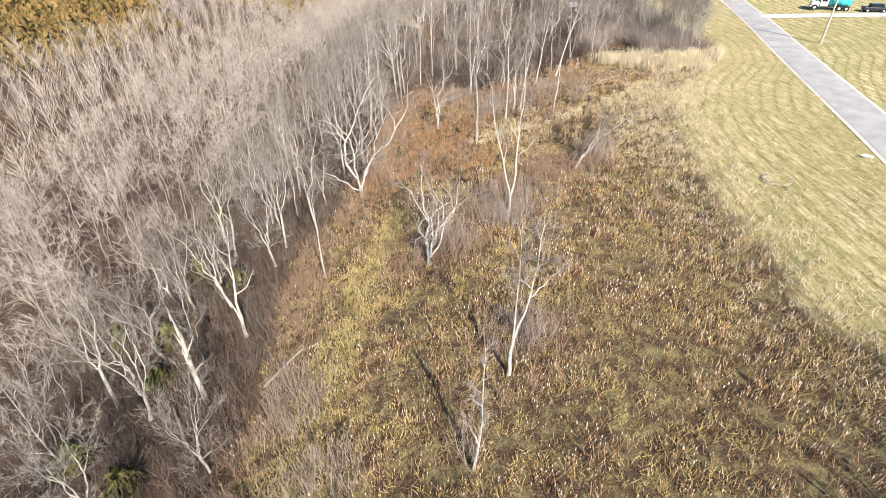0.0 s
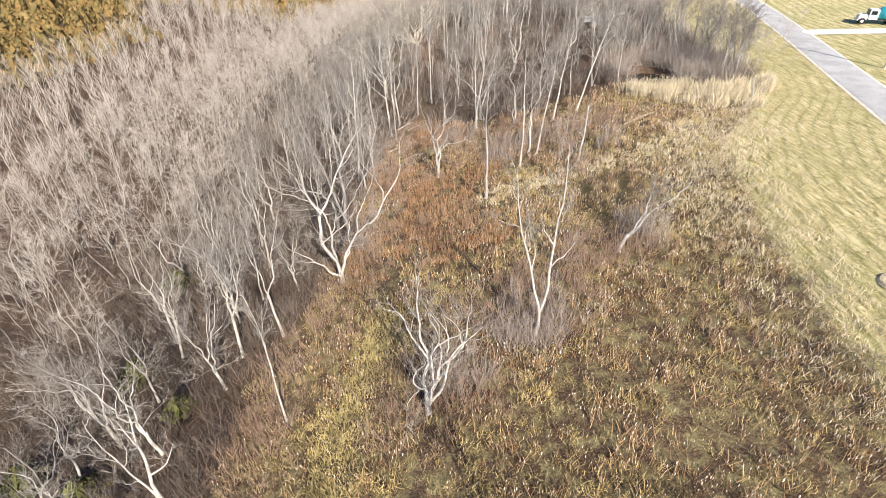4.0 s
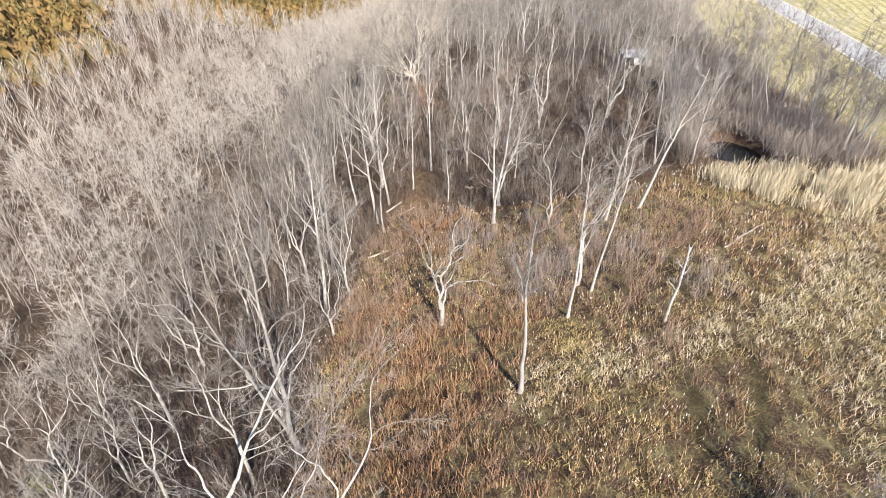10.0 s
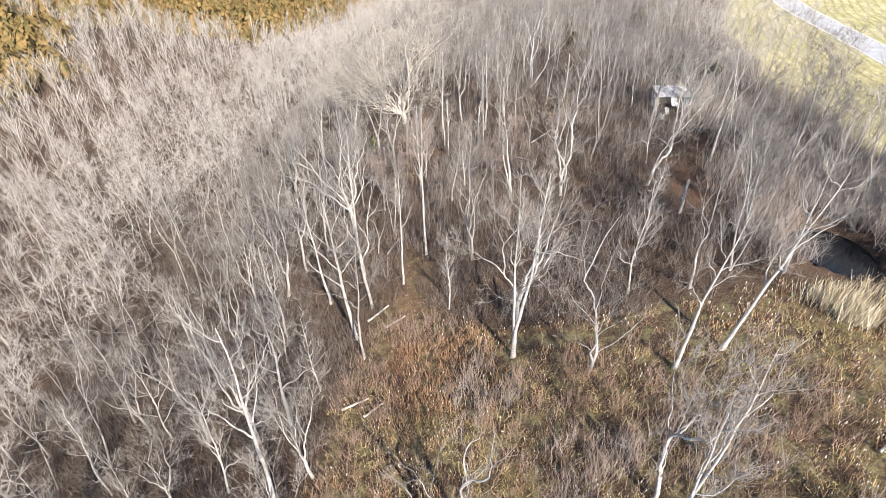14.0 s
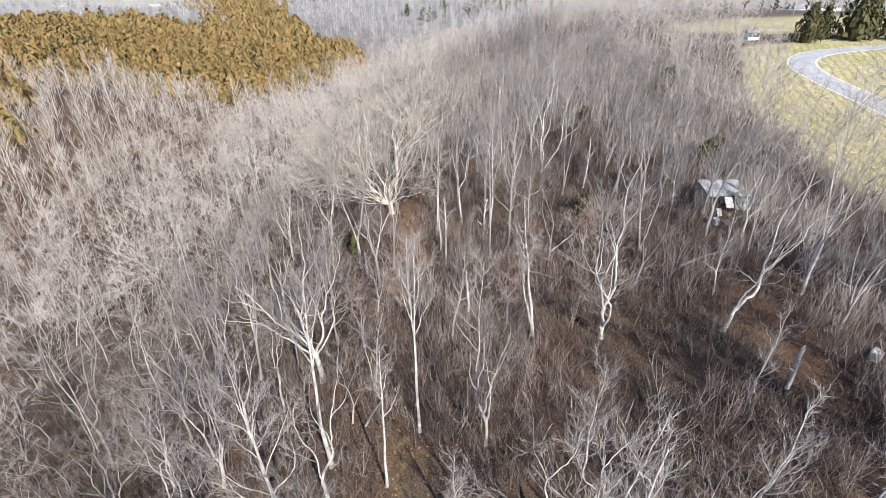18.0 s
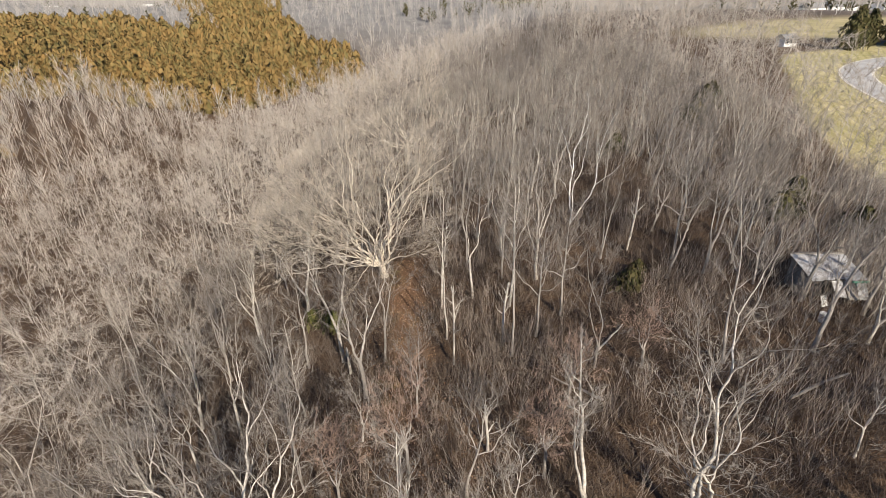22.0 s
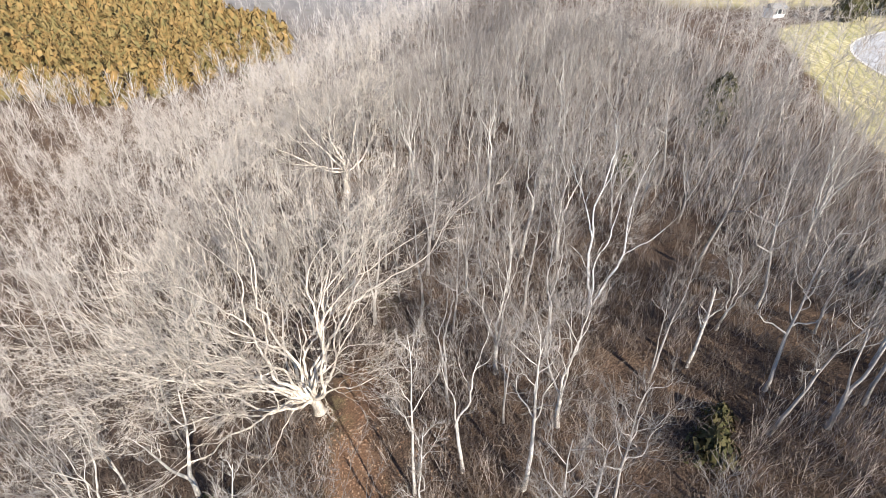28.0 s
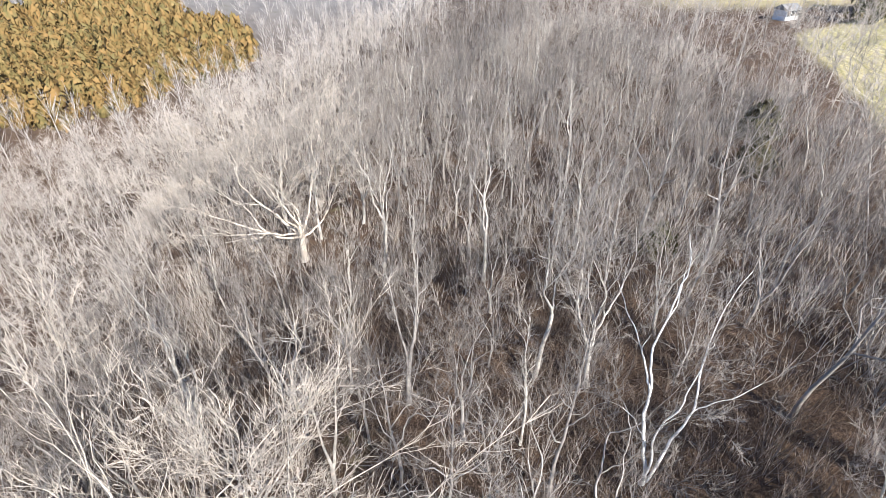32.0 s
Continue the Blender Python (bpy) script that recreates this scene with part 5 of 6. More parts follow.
sx, sy = spread_points(61, -16, 34, -6, 86, 22000, lambda x, y: clearing(x, y) * (1 - 0.9 * russet(x, y)) * (1 - 0.7 * thicket(x, y)) * (1 - 0.75 * green_strip(x, y)) * (1 - 0.7 * np.clip(pale_band(x, y), 0, 1)) * (0.06 + 0.94 * clumps(x, y)) * (1 - 0.95 * ruts(x, y)))
sets = [blades(i, 11, 0.72, 0.42, 0.015, 3 if i % 2 else 1) for i in range(10)]
size = rng.uniform(0.65, 1.15, len(sx)) ** 2
keep_turn = rng.bit_generator.state
sow("dry_weeds", [s[0] for s in sets], sx, sy, size, WEED, "brown dry goldenrod weeds filling the clearing", "weeds")
rng.bit_generator.state = keep_turn
sow("seed_heads", [s[1] for s in sets], sx, sy, size, SEED, "pale fluffy seed heads on the dry weeds", "weeds")
lx, ly = spread_points(67, -16, 34, -6, 80, 30000, lambda x, y: clearing(x, y) * (1 - ruts(x, y)) * (1 - 0.8 * russet(x, y)) * (1 - 0.8 * clumps(x, y)) * (0.35 + 0.65 * smooth(-0.3, 0.3, grain(x, y + 5, 0.4))))
OLIVE = palette("olive_low_grass", [(0.23, 0.185, 0.07), (0.44, 0.35, 0.16), (0.60, 0.48, 0.27), (0.20, 0.155, 0.065)], patch=0.35, size=0.9, broad=0.6)
sow("low_grass", [blades(80 + i, 13, 0.30, 0.30, 0.014)[0] for i in range(5)], lx, ly, rng.uniform(0.6, 1.5, len(lx)), OLIVE, "olive low grass between the weeds", "grass")
sx, sy = spread_points(62, -16, 14, 18, 92, 22000, lambda x, y: russet(x, y) * smooth(-0.7, 0.1, grain(x, y, 1.1) + 0.6 * grain(x, y, 0.4)))
sow("russet_grass", [blades(30 + i, 10, 0.62, 0.34, 0.019)[0] for i in range(6)], sx, sy, rng.uniform(0.6, 1.3, len(sx)), RED_GRASS, "russet brown broomsedge grass", "grass")
sx, sy = spread_points(63, -14, 0, -6, 46, 10000, green_strip)
LIME = palette("yellow_green_grass", [(0.25, 0.21, 0.075), (0.42, 0.35, 0.16), (0.57, 0.48, 0.27), (0.19, 0.155, 0.06)], patch=0.4, size=0.8, broad=0.5)
sow("green_grass", [blades(40 + i, 12, 0.4, 0.32, 0.018)[0] for i in range(5)], sx, sy, rng.uniform(0.6, 1.3, len(sx)), LIME, "yellow-green grass along an old track", "grass")


bx, by = spread_points(53, -18, 24, -6, 88, 7500, thicket)
PINK_BRUSH = palette("pinkish_brush", [(0.20, 0.12, 0.085), (0.32, 0.21, 0.15), (0.40, 0.30, 0.23), (0.26, 0.16, 0.11)], patch=0.3)
sow("clearing_brush", [bush(40 + i, 12, 1.25, 0.7, 0.009) for i in range(6)], bx, by, rng.uniform(0.6, 1.3, len(bx)), PINK_BRUSH, "thin pinkish brown brush among the weeds", "brush")


GREY_SPOTS = [(5.0, 24.0, 2.6), (1.5, 16.0, 1.6), (5.8, 39.5, 3.4), (0.5, 36.0, 2.5), (-6.5, 15.0, 2.5), (-9.0, 21.0, 3.0), (15.5, 49.0, 2.5), (7.0, 71.0, 3.5), (13.0, 72.0, 3.5), (2.0, 78.0, 3.0), (18.0, 66.0, 2.0), (-11.0, 12.0, 3.0)]


def grey_spots(x, y):
    k = np.zeros(np.shape(x))
    for cx, cy, r in GREY_SPOTS:
        k = np.maximum(k, 1 - smooth(0.35, 1.1, np.hypot(x - cx, y - cy) / r + 0.3 * grain(x, y, 0.8)))
    return k * (1 - mown(x, y))


SAPLING = palette("sapling_twigs", [(0.22, 0.17, 0.14), (0.33, 0.265, 0.225), (0.45, 0.38, 0.325), (0.27, 0.20, 0.16)], patch=0.3)
bx, by = spread_points(54, -16, 26, 6, 84, 9000, grey_spots)
sow("grey_saplings", [bush(60 + i, 9, 2.1, 0.9, 0.010) for i in range(6)], bx, by, rng.uniform(0.6, 1.3, len(bx)), SAPLING, "thin grey sapling brush round the clearing's trees", "brush")


sx, sy = spread_points(66, 0, 40, 0, 84, 20000, lambda x, y: pale_band(x, y) * (1 - 0.9 * ruts(x, y)))
sow("pale_grass", [blades(70 + i, 13, 0.42, 0.36, 0.014)[0] for i in range(5)], sx, sy, rng.uniform(0.6, 1.3, len(sx)), STRAW, "pale dry grass crossing the clearing", "grass")


def reeds_at(x, y):
    line, half = np.interp(x, [22, 26, 30, 34, 42], [80.0, 79.0, 77.0, 76.0, 80.5]), np.interp(x, [22, 26, 32, 38, 42], [1.2, 2.2, 5.0, 4.6, 2.0])
    bank = ((x - POND[0]) / (POND[2] + 0.6)) ** 2 + ((y - POND[1]) / (POND[3] + 0.6)) ** 2 > 1
    return (1 - smooth(0.75, 1.05, np.abs(y - line) / half + 0.25 * grain(x, y, 0.5))) * smooth(22, 25, x) * (1 - smooth(41, 43, x)) * smooth(-0.15, 0.35, grain(x, y, 0.65) + 0.5 * grain(x, y, 1.6)) * bank


sx, sy = spread_points(64, 20, 44, 64, 92, 7000, reeds_at)
sow("reeds", [blades(50 + i, 22, 1.35, 0.50, 0.020)[0] for i in range(5)], sx, sy, rng.uniform(0.6, 1.3, len(sx)), STRAW, "tall straw-coloured reeds before the pond", "reeds")


def windrow(x, y):
    """Rows of cut grass that run along the verge."""
    u = row_line(x, y)
    return np.where(np.abs(u - np.floor(u) - 0.5) < 0.26, 1.0, 0.22)


sx, sy = spread_points(65, 20, 66, -5, 172, 80000, lambda x, y: mown(x, y) * (x < np.interp(y, [0, 47, 97, 148, 172], [28, 41, 55, 64, 66])) * np.interp(y, [0, 60, 172], [1, 0.9, 0.5]) * windrow(x, y))
sow("mown_stubble", [blades(60 + i, 9, 0.15, 0.45, 0.016)[0] for i in range(5)], sx, sy, rng.uniform(0.6, 1.4, len(sx)), STUBBLE, "pale cut grass lying on the mown verge", "grass")

# fallen leaves
lx, ly = spread_points(68, -9, 3, 76, 136, 42000, lambda x, y: np.clip(trail(x, y) * 0.8 + 0.12 * in_wood(x, y), 0, 1))
rl = np.random.default_rng(12)
leaf_kinds = []
for i in range(5):
    tip = rl.normal(0, 0.05, 3) + np.array([0.13, 0, 0.05])
    leaf_kinds.append((np.array([[-0.09, 0, 0.04], [0.0, -0.07, 0.06], tip, [0.0, 0.07, 0.05]]), np.array([[0, 1, 2, 3]])))
LEAF = palette("fallen_leaves", [(0.15, 0.08, 0.045), (0.28, 0.16, 0.095), (0.38, 0.26, 0.17), (0.20, 0.105, 0.06)])
sow("leaf_litter", leaf_kinds, lx, ly, rl.uniform(0.4, 0.95, len(lx)), LEAF, "russet fallen leaves along the path", "leaves")

# evergreen shrubs
for n, (x, y, s) in enumerate([(-9.5, 124.5, 0.55), (-11.5, 126.0, 0.5), (15.8, 121.5, 0.55), (17.0, 123.0, 0.45), (-24, 33, 0.7), (-26, 44, 0.7), (-22.5, 27.5, 0.6), (32, 128, 0.8), (-20, 18, 0.6), (-27, 22, 0.7), (-31, 36, 0.8), (-19, 38, 0.5), (35, 131, 0.8), (37, 125, 0.7),
                               (24, 150, 0.7), (38, 158, 0.9), (43, 164, 1.0), (-30, 60, 0.8)]):
    V, Q = ragged_cedar(80 + n, 1.9, 3.6, 190, 0.10)
    ob = tagged(new("cedar_shrub", mesh_of("cedar_shrub", V, Q, [SHRUB_GREEN if x < 0 else CEDAR_GREEN])), "small bushy evergreen shrub in the brush", "shrub", "evergreen shrubs")
    put(ob, x, y, n, s)


def cedar(x, y, h, n):
    V, Q = ragged_cedar(500 + n, h * 0.30, h, 300, 0.075)
    base = tagged(new("cedar_tree"), "dark green cedar tree by the road bend", "cedar", "cedars by the bend")
    c = new("crown", mesh_of("crown", V, Q, [CEDAR_GREEN]))
    c.parent = base
    V, Q = tube(np.array([[0, 0, 0], [0, 0, h * 0.5], [0.05, 0, h * 0.95]]), [h * 0.028, h * 0.018, 0.02], 7)
    t = new("trunk", mesh_of("trunk", V, Q, [BARK_DARK]))
    t.parent = base
    put(base, x, y)


for n, (x, y, h) in enumerate([(91, 199, 8.5), (104, 201, 11.5), (108, 202, 9.0), (113, 200, 8.5), (119, 203, 7.5), (123, 198, 7.0), (98, 204, 7.5), (132, 204, 7.5), (144, 208, 8)]):
    cedar(x, y, h, n)


WHITE_JUNK, TARP_AT = (26.4, 94.9), (27.8, 109.0)

# ---------------------------------------------------------------- shed in the wood
TIN = mottled("weathered_white_tin", (0.22, 0.20, 0.19), (0.72, 0.71, 0.71), 2.2, 9, 0.55, per_object=0.25)
GREEN_PAINT = mottled("faded_green_paint", (0.05, 0.18, 0.13), (0.12, 0.32, 0.24), 1.2, 15, 0.6)
OLD_BOARD = mottled("old_grey_board", (0.16, 0.14, 0.12), (0.32, 0.29, 0.26), 1.5, 18, 0.85)
DARK = mottled("dark_tarp", (0.015, 0.015, 0.017), (0.05, 0.05, 0.05), 1.5, 10, 0.6)


def tin_sheet(x0, x1, y0, y1, z0, z1, dent=0.0):
    """A corrugated sheet from (y0, z0) to (y1, z1), with its thickness."""
    bm = bmesh.new()
    rows = []
    for q in range(4):
        f = q / 3
        rows.append([(x0 + (x1 - x0) * k / 14, y0 + (y1 - y0) * f, z0 + (z1 - z0) * f + (0.018 if k % 2 else -0.018) - dent * math.sin(3.1 * f) * math.sin(3.1 * k / 14)) for k in range(15)])
    for dz in (0.0, -0.012):
        vs = [[bm.verts.new((a, b, c + dz)) for a, b, c in row] for row in rows]
        for v0, v1 in zip(vs, vs[1:]):
            for k in range(14):
                bm.faces.new((v0[k], v0[k + 1], v1[k + 1], v1[k]))
    return bm


def shed(x, y, turn):
    base = tagged(new("shed"), "ramshackle open shed with a sagging white tin roof and green trim", "shed")
    w, d, h0, h1 = 3.6, 2.3, 1.9, 2.35
    for sx in (0, 1):
        for sy in (0, 1):
            bm = bmesh.new()
            box(bm, sx * w - 0.06, sy * d - 0.06, -0.2, sx * w + 0.06, sy * d + 0.06, (h1 if sy else h0) - 0.02, 0.01)
            part("post", bm, OLD_BOARD, base)
    n = 5
    for k in range(n):
        x0, x1 = -0.2 + (w + 0.4) * k / n, -0.2 + (w + 0.4) * (k + 1) / n + 0.03
        front = -0.35 + 0.12 * ((k * 7) % 3)
        part("roof_sheet", tin_sheet(x0, x1, front, d + 0.25, h0 + 0.02 + 0.012 * (k % 2), h1 + 0.09 + 0.012 * (k % 2), 0.03 + 0.03 * (k % 3)), TIN, base)
    for k in range(3):
        q = part("lean_to_sheet", tin_sheet(0.0, 0.72, -1.25 - 0.15 * (k % 2), -0.25, 1.15 - 0.1 * k, h0 - 0.05, 0.05), TIN if k != 1 else OLD_BOARD, base, "rusted tin sheet sagging from the eave" if k else "")
        q.matrix_basis = pose(1.25 + 0.78 * k, 0, 0, 0, 3 * k, -4)
    bm = box(bmesh.new(), w - 1.0, -0.43, h0 - 0.16, w + 0.25, -0.37, h0 + 0.0, 0.008)
    part("fascia", bm, GREEN_PAINT, base, "faded green fascia board")
    bm = box(bmesh.new(), -0.24, d + 0.2, h1 + 0.08, w + 0.25, d + 0.3, h1 + 0.2, 0.01)
    part("ridge_board", bm, OLD_BOARD, base)
    for sx in (0, 1):
        for k in range(6):
            bm = box(bmesh.new(), sx * w - 0.015, d * k / 6 + 0.01, 0.0, sx * w + 0.015, d * (k + 1) / 6 - 0.01, h0 - 0.05 + 0.4 * k / 6 - 0.12 * ((k * 5) % 3), 0.004)
            part("side_board", bm, OLD_BOARD, base)
    for k in range(9):
        bm = box(bmesh.new(), w * k / 9 + 0.01, d + 0.06, 0.0, w * (k + 1) / 9 - 0.01, d + 0.085, h1 - 0.1, 0.004)
        part("wall_board", bm, OLD_BOARD, base)
    p = part("leaning_panel", box(bmesh.new(), 0, 0, 0, 0.5, 0.03, 0.95, 0.01), WHITE_PAINT, base, "white panel leaning against the front")
    p.matrix_basis = pose(0.75, -1.0, -0.05, -30, 0, 12)
    p = part("green_panel", box(bmesh.new(), 0, 0, 0, 0.8, 0.03, 0.4, 0.01), GREEN_PAINT, base, "faded green panel")
    p.matrix_basis = pose(2.75, -0.5, 1.45, -50, 0, 0)
    bm = box(bmesh.new(), 0.3, 0.4, 0, 3.2, 2.0, 0.9, 0.12)
    part("stored_heap", bm, DARK, base, "dark covered heap inside")
    put(base, x, y, turn, 1.0, 0.05)


shed(26.3, 116.0, radians(-2))
bm = cylinder(bmesh.new(), 0.26, 0.30, 0.75, pose(0, 0, 0.375), 18)
me = bpy.data.meshes.new("barrel")
bm.to_mesh(me)
bm.free()
me.materials.append(WHITE_PAINT)
put(tagged(new("barrel", me), "white plastic drum beside the shed", "barrel"), 26.0, 113.6)


def slab(name, x, y, turn, w, d, h, mat, label, category):
    me = bpy.data.meshes.new(name)
    bm = box(bmesh.new(), -w / 2, -d / 2, 0, w / 2, d / 2, h, min(w, d, h) * 0.18)
    for v in bm.verts:
        v.co += Vector((math.sin(v.co.z * 9 + v.co.x * 5), math.sin(v.co.x * 7), math.sin(v.co.y * 8))) * 0.03
    bm.to_mesh(me)
    bm.free()
    me.materials.append(mat)
    put(tagged(new(name, me), label, category), x, y, turn)


slab("dumped_appliance", WHITE_JUNK[0], WHITE_JUNK[1], 0.5, 0.7, 0.6, 0.75, WHITE_PAINT, "white discarded appliance in the brush", "appliance")
slab("tarp_heap", TARP_AT[0], TARP_AT[1], 0.3, 1.5, 0.9, 0.6, DARK, "black tarp heap on the ground", "tarp")

# ---------------------------------------------------------------- tank truck on the drive
CYAN = mottled("turquoise_tank_paint", (0.03, 0.36, 0.45), (0.07, 0.50, 0.60), 0.8, 14, 0.35)
RUBBER = mottled("tyre_rubber", (0.015, 0.015, 0.015), (0.035, 0.035, 0.035), 2, 20, 0.8)
CHASSIS = mottled("dark_steel", (0.02, 0.02, 0.022), (0.06, 0.06, 0.06), 2, 20, 0.6)
gm, gnt, gb = material("dark_glass", 0.08)
gb.inputs["Base Color"].default_value = (0.02, 0.025, 0.03, 1)


def wheel(parent, x, y, r=0.5, w=0.32):
    bm = bmesh.new()
    cylinder(bm, r, r, w, pose(x, y, r, 90), 22)
    bmesh.ops.bevel(bm, geom=[e for e in bm.edges if e.calc_length() < r * 0.4], offset=0.04, segments=2, affect="EDGES")
    t = part("wheel", bm, RUBBER, parent)
    bm = cylinder(bmesh.new(), r * 0.52, r * 0.45, w + 0.03, pose(x, y, r, 90), 16)
    part("rim", bm, WHITE_PAINT, t)


def tank_truck(x, y, turn):
    """The front is at -x."""
    base = tagged(new("tank_truck"), "white tanker truck with a turquoise tank", "truck")
    bm = bmesh.new()
    for y0 in (-0.45, 0.35):
        box(bm, -3.2, y0, 0.62, 3.4, y0 + 0.1, 0.84)
    part("chassis", bm, CHASSIS, base)
    bm = box(bmesh.new(), -1.95, -1.05, 0.75, -0.55, 1.05, 2.45, 0.16)
    cab = part("cab", bm, WHITE_PAINT, base)
    bm = box(bmesh.new(), -3.35, -0.85, 0.65, -1.9, 0.85, 1.55, 0.2)
    part("bonnet", bm, WHITE_PAINT, base)
    bm = box(bmesh.new(), -3.5, -1.05, 0.5, -3.32, 1.05, 0.75, 0.04)
    part("bumper", bm, WHITE_PAINT, base)
    bm = box(bmesh.new(), -1.985, -0.85, 1.6, -1.94, 0.85, 2.25, 0.015)
    part("windscreen", bm, gm, cab)
    for sy in (-1, 1):
        bm = box(bmesh.new(), -1.75, sy * 1.035, 1.6, -0.85, sy * 1.075, 2.2, 0.012)
        part("side_window", bm, gm, cab)
        bm = cylinder(bmesh.new(), 0.1, 0.1, 0.06, pose(-3.38, sy * 0.65, 1.05, 0, 90), 12)
        part("headlight", bm, TIN, base)
    bm = cylinder(bmesh.new(), 1.0, 1.0, 3.7, pose(1.5, 0, 1.85, 0, 90), 28)
    bmesh.ops.bevel(bm, geom=[e for e in bm.edges if e.calc_length() < 0.5], offset=0.12, segments=3, affect="EDGES")
    for f in bm.faces:
        f.smooth = True
    tank = part("tank", bm, CYAN, base)
    for k in range(3):
        bm = cylinder(bmesh.new(), 1.03, 1.03, 0.07, pose(0.35 + 1.15 * k, 0, 1.85, 0, 90), 28)
        part("band", bm, CYAN, tank)
    bm = cylinder(bmesh.new(), 0.3, 0.3, 0.2, pose(1.5, 0, 2.88), 16)
    part("hatch", bm, CYAN, tank)
    for wx_, wy_ in ((-2.7, -0.95), (-2.7, 0.95), (1.5, -0.95), (1.5, 0.95), (2.7, -0.95), (2.7, 0.95)):
        wheel(base, wx_, wy_)
    put(base, x, y, turn, 1.0, 0.0)


tank_truck(77.2, 111.6, radians(-22))

# ---------------------------------------------------------------- roadside things
POLE = mottled("weathered_pole_wood", (0.36, 0.32, 0.26), (0.55, 0.50, 0.42), 2, 25, 0.85)
base = tagged(new("utility_pole"), "weathered wooden utility pole on the grass", "pole")
V, Q = tube(np.array([[0, 0, 0], [0, 0, 5], [0.05, 0, 10.0]]), [0.16, 0.14, 0.11], 12)
ob = new("pole_shaft", shade(mesh_of("pole_shaft", V, Q, [POLE])))
ob.parent = base
bm = cylinder(bmesh.new(), 0.12, 0.05, 0.06, pose(0.05, 0, 10.02), 12)
part("pole_cap", bm, CHASSIS, base)
put(base, 59.7, 85.0, 0, 1.0, 0.3)

base = tagged(new("roadside_sign"), "small white board fallen by the road", "board")
bm = box(bmesh.new(), -0.42, -0.3, 0.12, 0.42, 0.3, 0.16, 0.01)
p = part("board", bm, WHITE_PAINT, base)
bm = box(bmesh.new(), 0.05, -0.5, 0.0, 0.3, -0.3, 0.2, 0.03)
part("block", bm, WHITE_PAINT, base)
put(base, 38.6, 43.2, 0.4, 1.0, 0.0)

MUD = mottled("pale_mud", (0.16, 0.135, 0.09), (0.40, 0.34, 0.24), 2.5, 14, 0.95, relief=0.03)
bm = bmesh.new()
r4 = random.Random(8)
rings = []
for rr, hh in ((0.82, -0.06), (0.95, 0.06), (1.08, 0.07), (1.24, -0.06)):
    rings.append([bm.verts.new(((rr * 1.15 + r4.uniform(-.05, .05)) * math.cos(a * 0.3927), (rr + r4.uniform(-.06, .06)) * math.sin(a * 0.3927), hh + r4.uniform(-.04, .03))) for a in range(16)])
for a, b in zip(rings, rings[1:]):
    for k in range(16):
        bm.faces.new((a[k], b[k], b[(k + 1) % 16], a[(k + 1) % 16]))
me = bpy.data.meshes.new("fire_ring")
bm.to_mesh(me)
bm.free()
me.materials.append(MUD)
put(tagged(new("fire_ring", me), "bare earth ring worn in the mown grass", "earth ring"), 28.6, 39.4, 0.3, 1.0, -0.02)


# ---------------------------------------------------------------- fallen wood
def log(x, y, turn, length, radius, mat, label):
    rl = np.random.default_rng(int(abs(x * 100 + y)))
    n = 6
    u = np.linspace(-0.5, 0.5, n) * length
    px, py = x + np.cos(turn) * u, y + np.sin(turn) * u
    pz = ground(px, py) + radius * 0.8 + 0.08
    pts = np.stack([px - x, py - y + rl.normal(0, 0.05, n), pz - gz(x, y)], -1)
    V, Q = tube(pts, radius * np.linspace(1.1, 0.6, n), 8)
    ob = tagged(new("fallen_log", shade(mesh_of("fallen_log", V, Q, [mat]))), label, "log")
    ob.location = (x, y, gz(x, y))


for x, y, turn, ln, r, m in [(-6.0, 89.5, 0.6, 2.2, 0.10, BARK_PALE), (-4.4, 88.0, 0.5, 1.8, 0.09, BARK_PALE), (-6.8, 79.5, 0.3, 2.0, 0.09, BARK_PALE), (-5.4, 78.6, 0.6, 1.6, 0.08, BARK_PALE),
                             (-11.0, 24.5, 0.9, 3.4, 0.08, BARK_PALE), (-18.0, 22.0, 2.2, 5.0, 0.12, BARK_PALE), (22.6, 71.5, 0.57, 5.0, 0.07, BARK_PALE),
                             (-5.0, 99.0, 1.1, 3.0, 0.09, BARK_GREY), (9.0, 112.0, 2.3, 4.0, 0.09, BARK_GREY), (22.0, 108.0, 0.2, 4.0, 0.10, BARK_GREY), (12.5, 116.0, 0.7, 3.5, 0.08, BARK_PALE)]:
    log(x, y, turn, ln, r, m, "fallen dead trunk lying in the undergrowth")


# ---------------------------------------------------------------- far houses
ROOF = mottled("grey_shingles", (0.12, 0.12, 0.125), (0.24, 0.24, 0.24), 0.6, 8, 0.9)


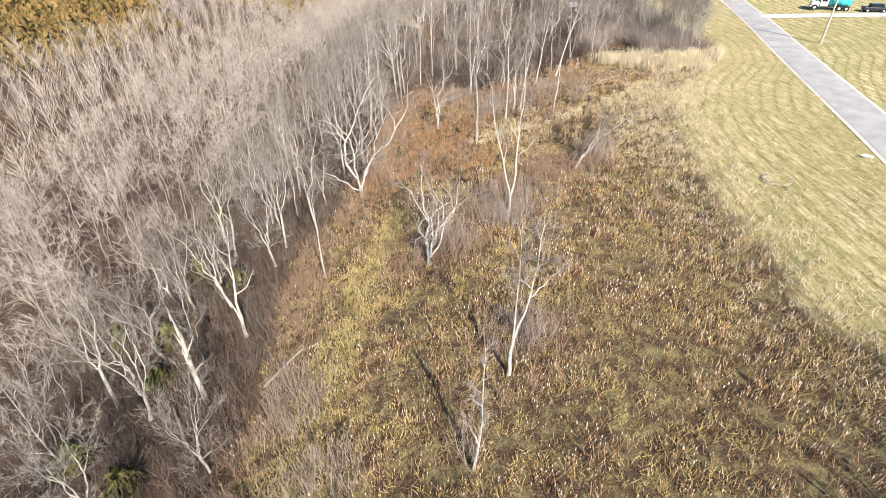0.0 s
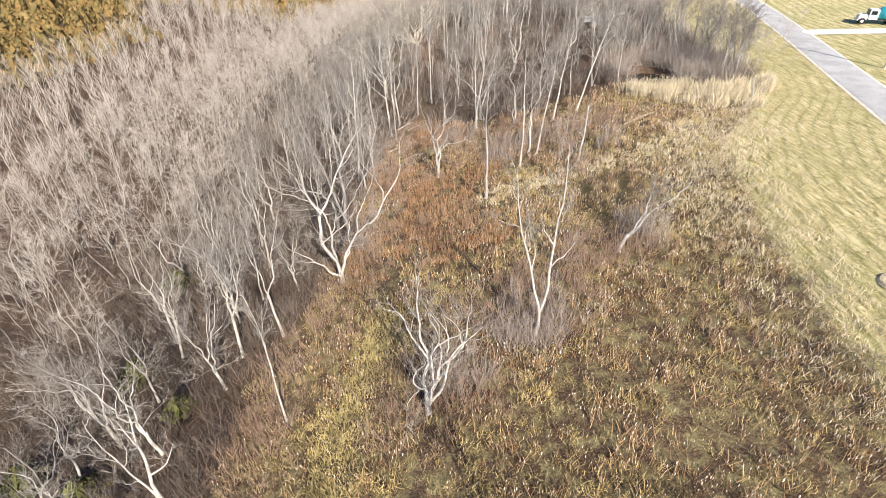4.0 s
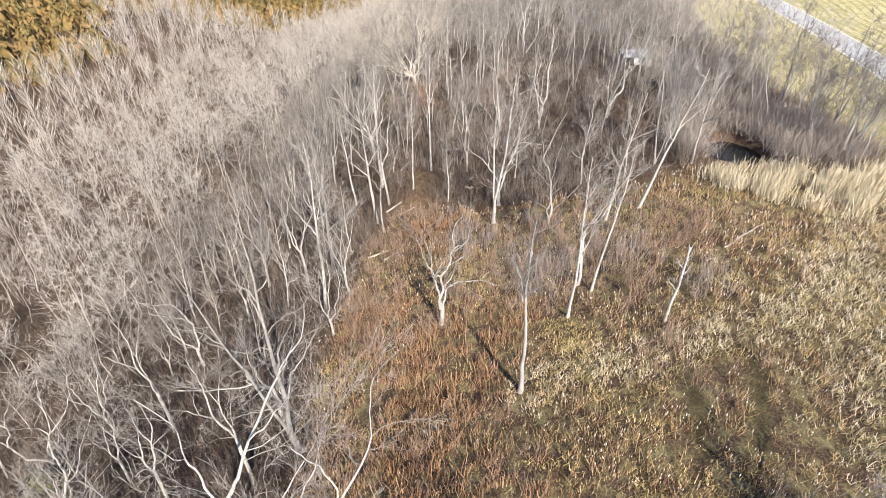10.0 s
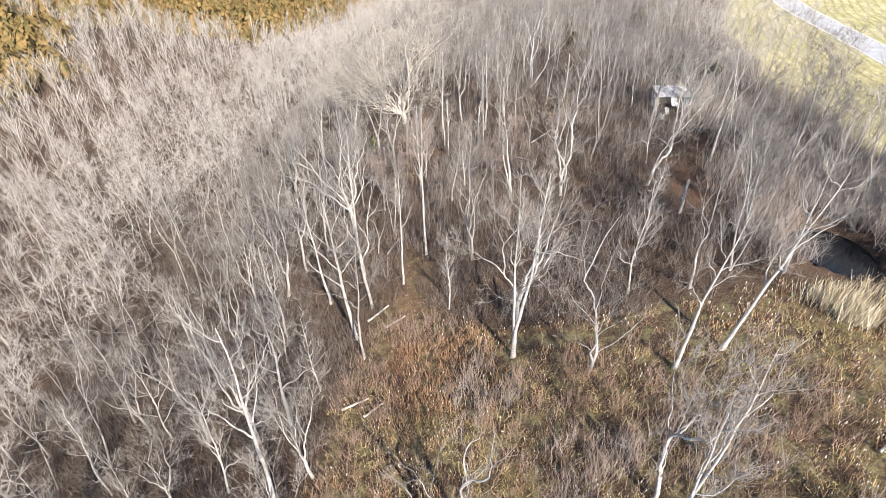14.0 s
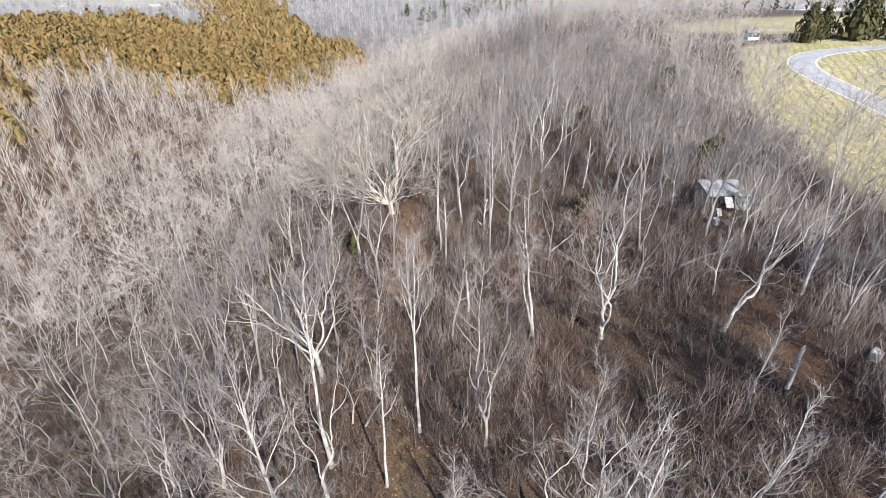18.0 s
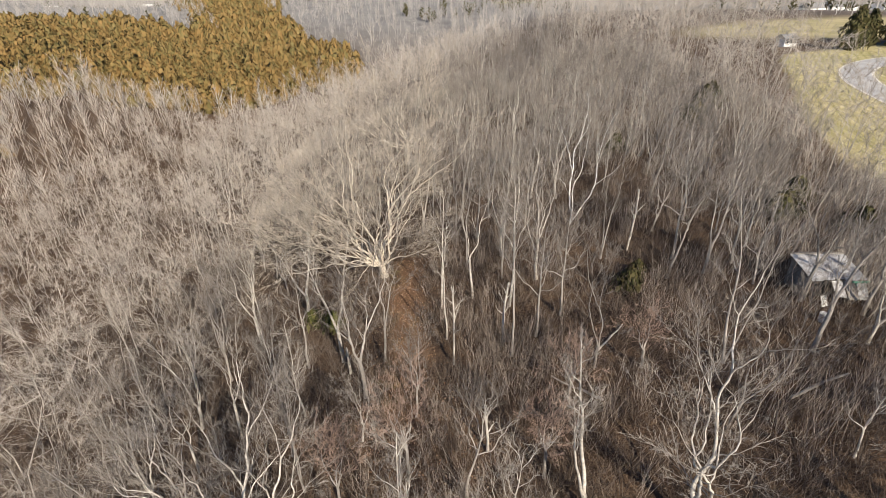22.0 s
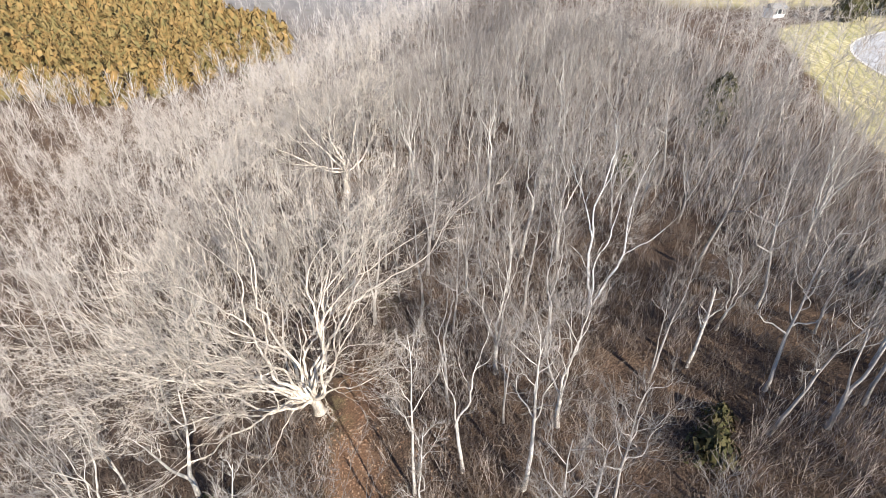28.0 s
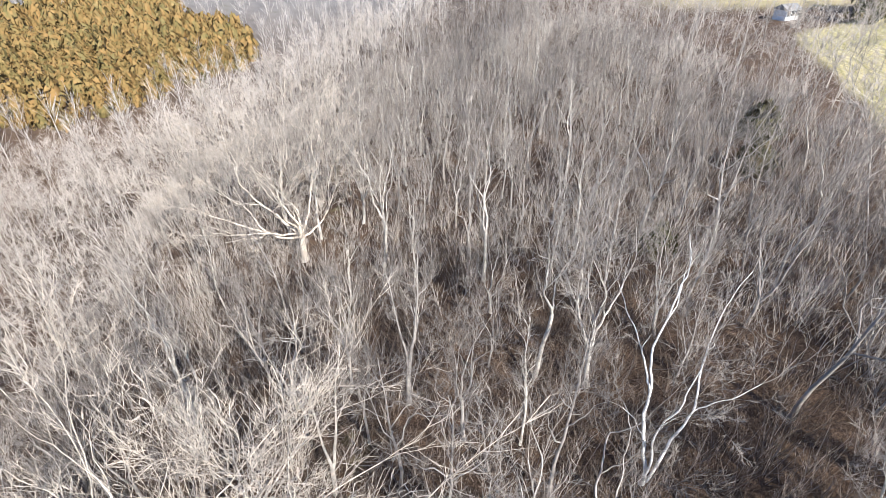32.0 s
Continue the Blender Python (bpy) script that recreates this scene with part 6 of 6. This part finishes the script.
def house(x, y, turn, w, d, h):
    base = tagged(new("house"), "white house with a grey gabled roof among far trees", "house", "far houses")
    part("wall", box(bmesh.new(), -w / 2, -d / 2, -0.5, w / 2, d / 2, h, 0.02), WHITE_PAINT, base)
    bm = bmesh.new()
    a = [bm.verts.new(v) for v in ((-w / 2 - .3, -d / 2 - .3, h), (w / 2 + .3, -d / 2 - .3, h), (w / 2 + .3, d / 2 + .3, h), (-w / 2 - .3, d / 2 + .3, h), (-w / 2 - .3, 0, h + d * .35), (w / 2 + .3, 0, h + d * .35))]
    for f in ((0, 1, 5, 4), (2, 3, 4, 5), (0, 4, 3), (1, 2, 5), (0, 3, 2, 1)):
        bm.faces.new([a[k] for k in f])
    part("roof", bm, ROOF, base)
    for k in range(3):
        wx_ = -w / 2 + w * (k + 0.5) / 3
        part("window", box(bmesh.new(), wx_ - 0.45, -d / 2 - 0.03, 0.9, wx_ + 0.45, -d / 2 + 0.02, 2.1, 0.01), gm, base)
    put(base, x, y, turn, 1.0, 0.2)


for x, y, turn, w, d, h in [(82, 207, 0.2, 3.2, 2.6, 1.9), (240, 420, 0.3, 14, 8, 3.2), (262, 428, 0.1, 18, 9, 3.4), (-420, 760, 0.4, 14, 8, 4), (-330, 800, 0.2, 12, 8, 4), (300, 440, 0.5, 12, 8, 3.2)]:
    house(x, y, turn, w, d, h)


def car(x, y, turn, mat, label):
    base = tagged(new("car"), label, "car", "parked cars")
    part("body", box(bmesh.new(), -2.1, -0.85, 0.3, 2.1, 0.85, 0.95, 0.14), mat, base)
    part("cabin", box(bmesh.new(), -1.1, -0.75, 0.9, 1.3, 0.75, 1.5, 0.2), gm, base)
    for wx_, wy_ in ((-1.35, -0.8), (-1.35, 0.8), (1.35, -0.8), (1.35, 0.8)):
        wheel(base, wx_, wy_, 0.33, 0.2)
    put(base, x, y, turn, 1.0, 0.0)


DARK_CAR = mottled("dark_car_paint", (0.02, 0.02, 0.03), (0.04, 0.04, 0.05), 1, 9, 0.25)
car(127, 206, 0.2, DARK_CAR, "dark parked car beyond the road bend")
car(133, 209, 0.1, WHITE_PAINT, "white parked car beyond the road bend")
car(84, 108.4, -0.3, DARK_CAR, "dark parked car beside the tanker truck")
